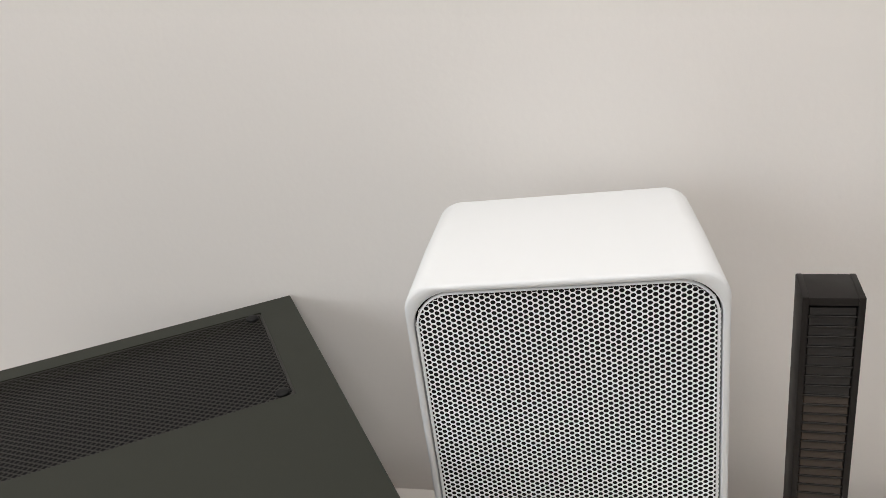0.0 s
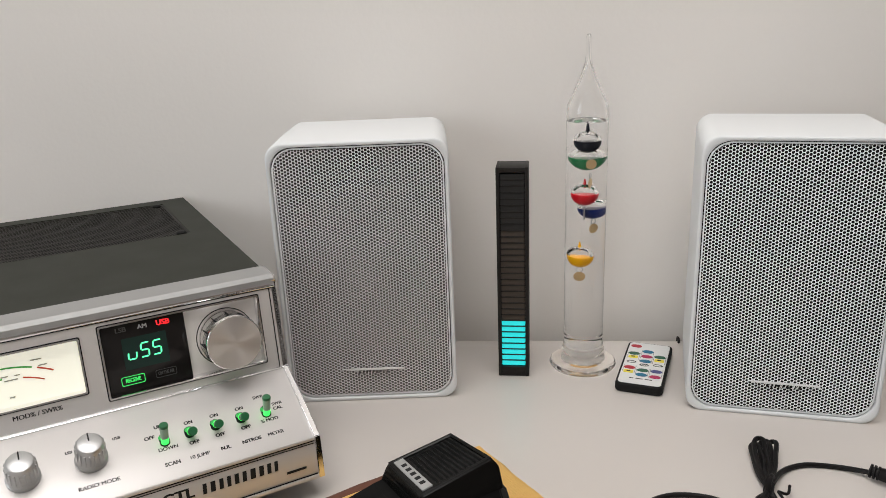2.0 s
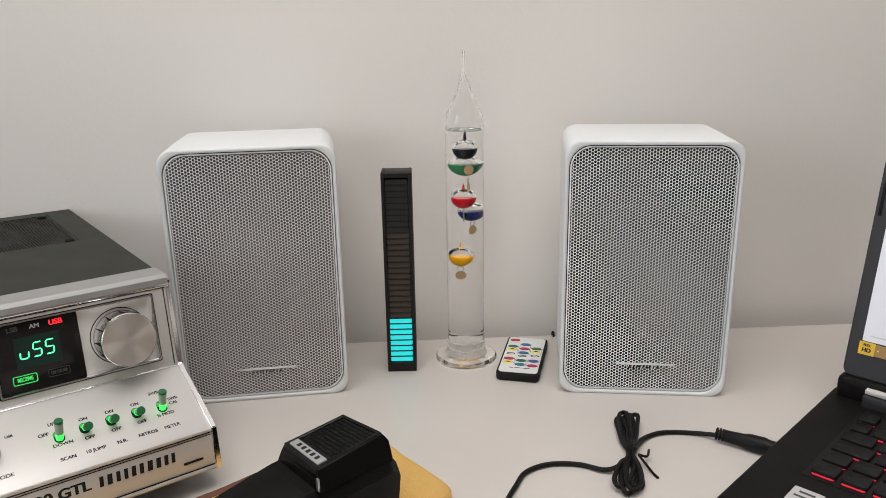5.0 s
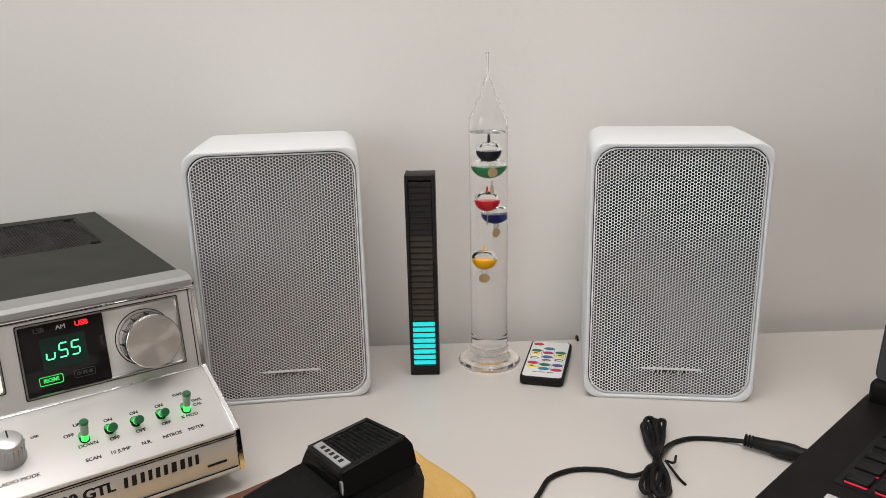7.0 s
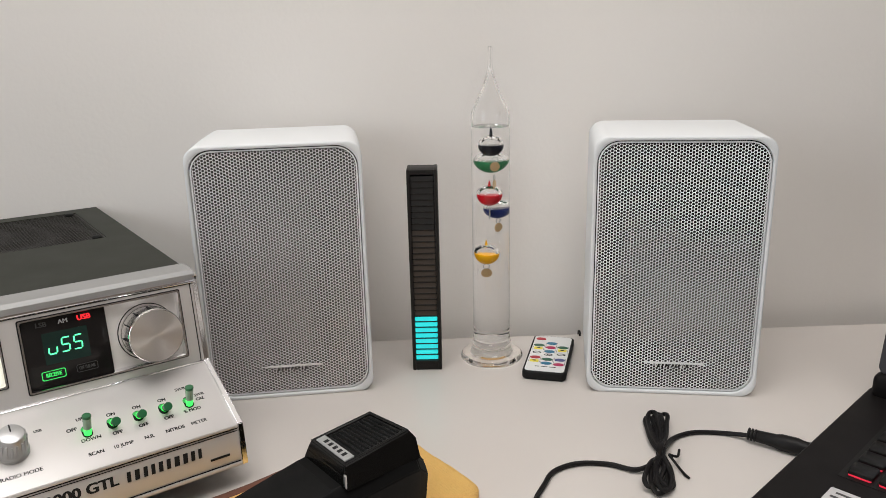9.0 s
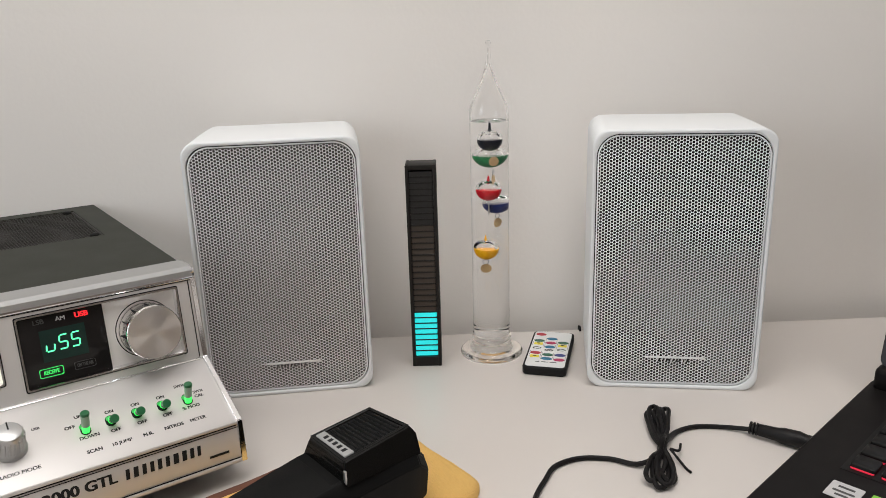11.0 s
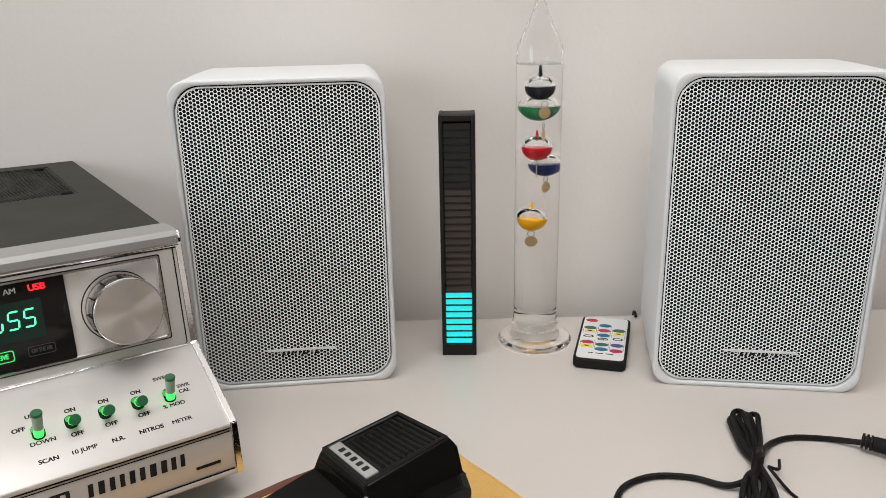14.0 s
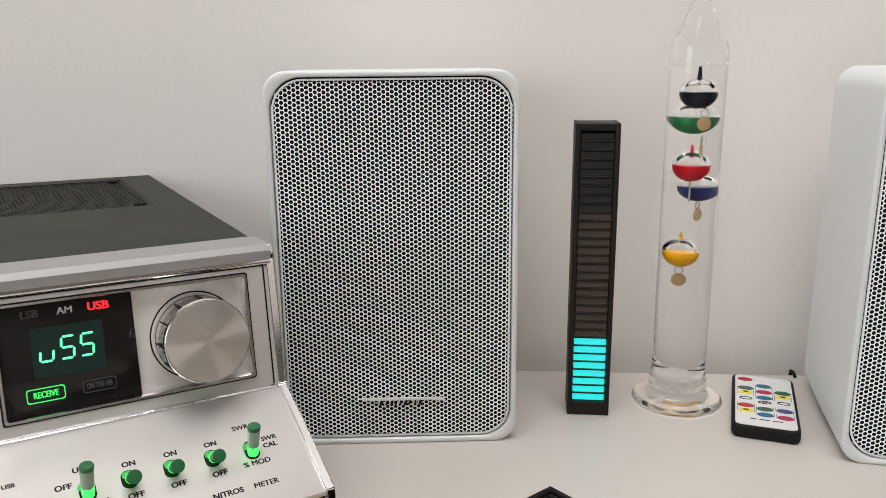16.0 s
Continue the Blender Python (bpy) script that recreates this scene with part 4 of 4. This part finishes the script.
def cloth_sheet(x0, x1, y0, y1, z0, thick, nx, ny):
    bm = bmesh.new()
    def surf(u, w, up):
        x, y = x0 + (x1 - x0) * u, y0 + (y1 - y0) * w
        rc = 0.014
        dx, dy = max(0, x - (x1 - rc)), max(0, (y0 + rc) - y)
        if ny > 10 and dx > 0 and dy > 0:
            k = max(dx, dy) / math.hypot(dx, dy)
            x, y = x1 - rc + dx * k, y0 + rc - dy * k
        edge = min(u, 1 - u) * (x1 - x0) / 0.006, min(w, 1 - w) * (y1 - y0) / 0.006
        e = min(1, math.sqrt(max(0, min(edge))))
        wob = 0.0016 * noise.noise((x * 40, y * 40, 0.3)) + 0.0007 * noise.noise((x * 130, y * 130, 1.7))
        ox = 0.0016 * noise.noise((y * 60, 5.0, 0)) * (1 if u in (0, 1) else 0)
        oy = 0.0016 * noise.noise((x * 60, 9.0, 0)) * (1 if w in (0, 1) else 0)
        z = z0 + (thick * (0.45 + 0.55 * e) + wob * e if up else 0.0002)
        return (x + ox, y + oy, max(z0 + 0.0002, z))
    tops = [[bm.verts.new(surf(i / nx, j / ny, True)) for j in range(ny + 1)] for i in range(nx + 1)]
    lows = [[bm.verts.new(surf(i / nx, j / ny, False)) for j in range(ny + 1)] for i in range(nx + 1)]
    for i in range(nx):
        for j in range(ny):
            bm.faces.new((tops[i][j], tops[i + 1][j], tops[i + 1][j + 1], tops[i][j + 1]))
            bm.faces.new((lows[i][j], lows[i][j + 1], lows[i + 1][j + 1], lows[i + 1][j]))
    for i in range(nx):
        bm.faces.new((tops[i][0], lows[i][0], lows[i + 1][0], tops[i + 1][0]))
        bm.faces.new((tops[i][ny], tops[i + 1][ny], lows[i + 1][ny], lows[i][ny]))
    for j in range(ny):
        bm.faces.new((tops[0][j], tops[0][j + 1], lows[0][j + 1], lows[0][j]))
        bm.faces.new((tops[nx][j], lows[nx][j], lows[nx][j + 1], tops[nx][j + 1]))
    return bm


part("cloth", cloth_sheet(-0.210, 0.0045, -0.098, 0.0, 0.0, 0.0085, 90, 44), KNIT, cloth, "ochre knitted fabric", 80)
part("hem", cloth_sheet(-0.211, -0.050, -0.0015, 0.0085, 0.0, 0.0068, 60, 6), HEM, cloth, "red-brown hem", 80)

MM = pose(-0.1058, -0.2690, TOP + 0.0085, 0, 0, 37.2)
mic = thing("hand_microphone", MM, "black hand microphone with slotted grille lying on the cloth", "microphone")


def section(x, w0, w1, w2, z1, z2):
    """Half-octagon cross-section at x: width at the base, at height z1 and at the top z2."""
    return [(x, -w0 / 2, 0.004), (x, -w0 / 2 + 0.004, 0), (x, w0 / 2 - 0.004, 0), (x, w0 / 2, 0.004), (x, w1 / 2, z1), (x, w2 / 2, z2 - 0.0015), (x, w2 / 2 - 0.0018, z2), (x, -w2 / 2 + 0.0018, z2), (x, -w2 / 2, z2 - 0.0015), (x, -w1 / 2, z1)]


bm = loft(bmesh.new(), [section(-0.125, 0.034, 0.034, 0.026, 0.014, 0.018), section(-0.110, 0.042, 0.043, 0.032, 0.018, 0.024), section(-0.070, 0.047, 0.048, 0.038, 0.020, 0.030), section(-0.026, 0.051, 0.0535, 0.0430, 0.027, 0.036),
                        section(0.018, 0.051, 0.0545, 0.0465, 0.030, 0.0385), section(0.0285, 0.048, 0.0525, 0.0440, 0.029, 0.0380), section(0.0362, 0.042, 0.0475, 0.0400, 0.022, 0.0300)])
bmesh.ops.bevel(bm, geom=[e for e in bm.edges if e.calc_length() > 0.003], offset=0.0008, segments=2, affect="EDGES")
part("body", bm, MIC, mic, smooth=28)
bm = loft(bmesh.new(), [[(x, y, z) for x, y in pts] for pts, z in ((
    [(-0.0265, -0.0236), (0.0258, -0.0226), (0.0258, 0.0236), (-0.0265, 0.0240)], 0.0345), ([(-0.0255, -0.0200), (0.0220, -0.0192), (0.0220, 0.0202), (-0.0255, 0.0210)], 0.0450), ([(-0.0235, -0.0176), (0.0193, -0.0166), (0.0193, 0.0178), (-0.0235, 0.0190)], 0.0500),
    ([(-0.0225, -0.0164), (0.0183, -0.0154), (0.0183, 0.0166), (-0.0225, 0.0178)], 0.0505), ([(-0.0222, -0.0158), (0.0180, -0.0148), (0.0180, 0.0160), (-0.0222, 0.0172)], 0.0494))])
bmesh.ops.bevel(bm, geom=[e for e in bm.edges if e.calc_length() > 0.002], offset=0.0011, segments=3, affect="EDGES")
head = part("head", bm, MIC_GLOSS, mic, "glossy black grille housing", 25)
for k in range(10):
    x = -0.0122 + k * 0.0029
    part("grille_bar", boxm(x, x + 0.0016, -0.0132, 0.0143, 0.0484, 0.0500, 0.0004, 1), MIC, head)
pl = part("plaque", boxm(-0.0214, -0.0152, -0.0147, 0.0160, 0.0488, 0.0507, 0.0005), PLAQUE, head, "silver maker's plaque")
bm = bmesh.new()
for k in range(5):
    y = 0.0095 - k * 0.0047
    box(bm, -0.0198, -0.0168, y - 0.0012, y + 0.0012, 0.0506, 0.0509)
part("plaque_mark", bm, PRINT, pl, smooth=None)
# the grille leans up a little towards the tip
for o in (head, *head.children_recursive):
    for v in o.data.vertices:
        if v.co.z > 0.04:
            v.co.x -= 0.13 * v.co.y * min(1.0, max(0.0, (v.co.x + 0.022) / 0.044))
            v.co.z += 0.11 * v.co.x
        v.co.x += 0.0056
        v.co.y -= 0.0017
part("talk_button", boxm(-0.0206, -0.0190, -0.0236, -0.0212, 0.0350, 0.0440, 0.0007), STEEL, mic, "bright metal edge of the talk button")
part("cord_sleeve", tube(bmesh.new(), [(-0.122, 0, 0.009), (-0.135, 0.0, 0.008), (-0.15, 0.001, 0.006)], (0.0065, 0.0045), 12), RUBBER, mic)


# ---- cable bundle between radio and laptop ----
Zc = TOP + 0.0018
cable = thing("cable", pose(-0.0034, -0.0130, 0, 0, 0, 0.2), "tied black cable on the desk plugged into the laptop", "cable")
run_a = [(-0.03, -0.36, Zc), (-0.012, -0.295, Zc), (0.003, -0.247, Zc), (0.013, -0.226, Zc), (0.022, -0.211, Zc), (0.039, -0.203, Zc), (0.059, -0.205, Zc), (0.075, -0.2145, Zc + 0.001), (0.088, -0.212, Zc + 0.005), (0.098, -0.196, Zc + 0.007)]
run_b = [(0.086, -0.214, Zc + 0.004), (0.097, -0.200, Zc + 0.006), (0.107, -0.183, Zc + 0.002), (0.117, -0.173, Zc), (0.130, -0.169, Zc), (0.149, -0.1715, Zc), (0.166, -0.1820, Zc + 0.003)]
part("lead", tube(bmesh.new(), run_a, 0.0017, 8), CABLE, cable)
part("lead", tube(bmesh.new(), run_b, 0.0017, 8), CABLE, cable)
rng = random.Random(4)
tie = Vector((0.0955, -0.2010, Zc))
for k in range(4):
    up = Vector((0.1075 + (k - 1.5) * 0.0040, -0.1420 - abs(k - 1.5) * 0.004, Zc + 0.0015 + 0.002 * (k % 2)))
    dn = Vector((0.0830 + (k - 1.5) * 0.0042, -0.2440 + abs(k - 1.5) * 0.005, Zc + 0.001 + 0.002 * ((k + 1) % 2)))
    for end, wide in ((up, 0.0032), (dn, 0.0046)):
        axis = (end - tie)
        side = Vector((-axis.y, axis.x, 0)).normalized()
        pts = [tie + Vector((0, 0, 0.002 + 0.0018 * k)) - side * 0.0015]
        for s, wd in ((0.35, 0.9), (0.70, 1.0), (0.92, 0.75), (1.0, 0.0), (0.92, -0.75), (0.70, -1.0), (0.35, -0.9)):
            p = tie + axis * s + side * wide * wd * (1 + 0.2 * rng.uniform(-1, 1))
            pts.append(Vector((p.x, p.y, max(Zc, end.z + 0.0018 * (1 if wd < 0 else 0)))))
        pts.append(tie + Vector((0, 0, 0.002 + 0.0018 * k)) + side * 0.0015)
        part("loop", tube(bmesh.new(), pts, 0.0016, 8, steps=5), CABLE, cable)
bm = bmesh.new()
ring_cord(bm, pose(tie.x, tie.y, Zc + 0.004, 90, 0, 65), 0.0065, 0.0016)
ring_cord(bm, pose(tie.x + 0.001, tie.y + 0.003, Zc + 0.004, 90, 0, 55), 0.0063, 0.0016)
tw = part("twist_tie", bm, CABLE, cable, "black twist tie round the bundle")
part("tie_end", tube(bmesh.new(), [(0.099, -0.206, Zc + 0.006), (0.1025, -0.212, Zc + 0.002), (0.1055, -0.219, Zc - 0.0008), (0.107, -0.224, Zc - 0.0008)], 0.0009, 6), CABLE, tw)
part("tie_end", tube(bmesh.new(), [(0.099, -0.206, Zc + 0.006), (0.1050, -0.2055, Zc + 0.004), (0.1095, -0.196, Zc + 0.003)], 0.0009, 6), CABLE, tw)
d = Vector((0.034, -0.025, 0)).normalized()
P0 = Vector((0.1625, -0.1805, TOP + 0.0060))
pm = Matrix.Translation(P0) @ d.to_track_quat("Z", "Y").to_matrix().to_4x4() @ Matrix.Diagonal((0.93, 0.93, 1.0, 1.0))
bm = bmesh.new()
prof = []
for k in range(3):
    prof += [(0.0032, k * 0.0022), (0.0047, k * 0.0022 + 0.0003), (0.0047, k * 0.0022 + 0.0013), (0.0032, k * 0.0022 + 0.0016)]
turned(bm, prof, 16, m=pm)
plug = part("plug", turned(bmesh.new(), [(0.0034, 0.0052), (0.0044, 0.0066), (0.0050, 0.018), (0.0060, 0.022), (0.0062, 0.032), (0.0052, 0.036), (0.0052, 0.046)], 20, m=pm), CABLE, cable, "black moulded plug")
part("strain_relief", bm, CABLE, plug)


# ---- laptop ----
# back left corner of the base; x towards the right, y away from the user
LM = pose(0.2678, -0.1537, TOP, 0, 0, -47.8)
laptop = thing("laptop", LM, "open black laptop with red backlit keys on the desk", "laptop")
LT = 0.0195
part("base", loft(bmesh.new(), [[(x, y, z) for x, y in rrect(0.360 - 2 * s, 0.258 - 2 * s, 0.005 - s, 4, 0.180, -0.129)] for s, z in ((0.004, 0.0018), (0.001, 0.0045), (0, 0.009), (0, LT - 0.0012), (0.0012, LT))]), LAPTOP, laptop, smooth=40)
for x in (0.02, 0.34):
    for y in (-0.02, -0.24):
        part("foot", boxm(x - 0.01, x + 0.01, y - 0.004, y + 0.004, 0, 0.003, 0.0006), RUBBER, laptop)
deck = part("key_well", boxm(0.0270, 0.338, -0.1395, -0.0340, LT - 0.0012, LT + 0.0003), KEYCAP, laptop)
KEY_PLAN = []
pitch_x, pitch_y = 0.0176, 0.0169
for row in range(6):
    widths = {0: [0.80, -0.35] + [0.8] * 4 + [-0.2] + [0.8] * 4 + [-0.2] + [0.8] * 7, 1: [0.8] + [1.0] * 15, 2: [1.25] + [1.0] * 14, 3: [1.45] + [1.0] * 14, 4: [1.02, 1.0] + [1.0] * 14, 5: [0.98, 1.0, 1.0, 1.0, 5.0, 1.0, 1.0, 1.0, 1.0, 1.0]}[row]
    x = 0.0305
    y = -0.0360 - row * pitch_y
    for w in widths:
        if x + w * pitch_x > 0.337:
            break
        if w > 0:
            KEY_PLAN.append((x, x + w * pitch_x - 0.0026, y - pitch_y + 0.0024, y))
        x += abs(w) * pitch_x
for x0, x1, y0, y1 in KEY_PLAN:
    k = part("key", loft(bmesh.new(), [[(x, y, z) for x, y in rrect(x1 - x0 - 2 * s, y1 - y0 - 2 * s, 0.0014, 2, (x0 + x1) / 2, (y0 + y1) / 2)] for s, z in ((0, LT + 0.0012), (0.0003, LT + 0.0030), (0.0008, LT + 0.0034))]), KEYCAP, laptop, smooth=40)
    part("backlight", loft(bmesh.new(), [[(x, y, z) for x, y in rrect(x1 - x0 - 0.0016, y1 - y0, 0.0010, 2, (x0 + x1) / 2, (y0 + y1) / 2 - 0.0007)] for z in (LT + 0.0004, LT + 0.0012)]), KEY_GLOW, k, "red backlight round the key")
part("sticker", slab(bmesh.new(), rrect(0.0175, 0.0175, 0.0008, 3, 0.0380, -0.1630), LT, LT + 0.0003), STICKER, laptop, "silver sticker with dark marks")
bm = bmesh.new()
for y, w in ((-0.1590, 0.009), (-0.1640, 0.012), (-0.1680, 0.007)):
    box(bm, 0.0380 - w / 2, 0.0380 + w / 2, y - 0.0009, y + 0.0009, LT + 0.0003, LT + 0.0005)
part("sticker_mark", bm, DIM_PRINT, laptop, smooth=None)
part("sticker", slab(bmesh.new(), rrect(0.016, 0.0165, 0.0008, 3, 0.0590, -0.1630), LT, LT + 0.0003), STICKER_GREEN, laptop, "green sticker")
# hinges, and the lid leaning back
LEAN_BACK = 11.5
part("hinge_bar", boxm(0.0040, 0.356, -0.0175, -0.0020, LT - 0.003, LT + 0.0160, 0.0045, 3), LAPTOP, laptop, "black hinge bar")
for x0, x1 in ((0.0240, 0.110), (0.250, 0.336)):
    part("hinge", boxm(x0, x1, -0.0240, -0.0160, LT - 0.002, LT + 0.0085, 0.0020), LAPTOP_LID, laptop, "dark hinge cover")
    part("hinge_strip", boxm(x0 + 0.001, x1 - 0.001, -0.0215, -0.0160, LT + 0.0090, LT + 0.0125, 0.0006), ALU, laptop, "metal strip on the hinge")
HM = pose(0.0054, -0.0085, LT + 0.0150, -LEAN_BACK, 0, 0)
lid = part("lid", loft(bmesh.new(), [[(x, y, z) for x, z in rrect(0.352 - 2 * s, 0.226 - 2 * s, 0.006 - s, 4, 0.176, 0.113)] for s, y in ((0.001, -0.0035), (0, -0.0025), (0, 0.003), (0.002, 0.0042))]), LAPTOP_LID, laptop, "thin dark lid with wide bezel", 40, at=HM)
part("screen", boxm(0.0092, 0.3430, -0.0038, -0.0030, 0.0277, 0.2180), SCREEN, lid, "bright screen showing a white page")
SM = Matrix.Translation((0, -0.0040, 0)) @ pose(0, 0, 0, 90, 0, 0)
for x0, x1, z0, z1, mat, lab in ((0.0078, 0.0184, 0.0178, 0.0272, SCREEN_YELLOW, "yellow sticker on the bezel"), (0.0185, 0.090, 0.0182, 0.0268, SCREEN_OCHRE, "ochre sticker on the bezel")):
    blk = part("bezel_sticker", boxm(x0, x1, -0.0042, -0.0036, z0, z1), mat, lid, lab, None)
lettering("FULL", 0.0017, PRINT, lid, SM @ pose(0.0131, 0.0250, 0.0004), depth=0.0002)
lettering("HD", 0.0030, PRINT, lid, SM @ pose(0.0131, 0.0212, 0.0004), depth=0.0002)
lettering("1080", 0.0050, PALE_YELLOW, lid, SM @ pose(0.0318, 0.0226, 0.0004), depth=0.0002, bold=0.0)
part("bullet", boxm(0.0202, 0.0212, -0.0043, -0.0041, 0.0220, 0.0230), PALE_YELLOW, lid, smooth=None)
bm = bmesh.new()
for x, z, w, h in ((0.040, 0.0370, 0.008, 0.0010), (0.040, 0.0410, 0.009, 0.0010), (0.0385, 0.0480, 0.0055, 0.0050), (0.040, 0.0560, 0.008, 0.0012), (0.040, 0.0660, 0.008, 0.0090), (0.024, 0.0320, 0.020, 0.0009)):
    box(bm, x - w / 2, x + w / 2, -0.0041, -0.0036, z - h / 2, z + h / 2)
part("page_mark", bm, SCREEN_GREY, lid, "grey marks on the page", None)
part("lid_pad", boxm(0.0022, 0.0046, -0.0042, -0.0030, 0.1180, 0.1420, 0.0005), RUBBER, lid, "small rubber pad")
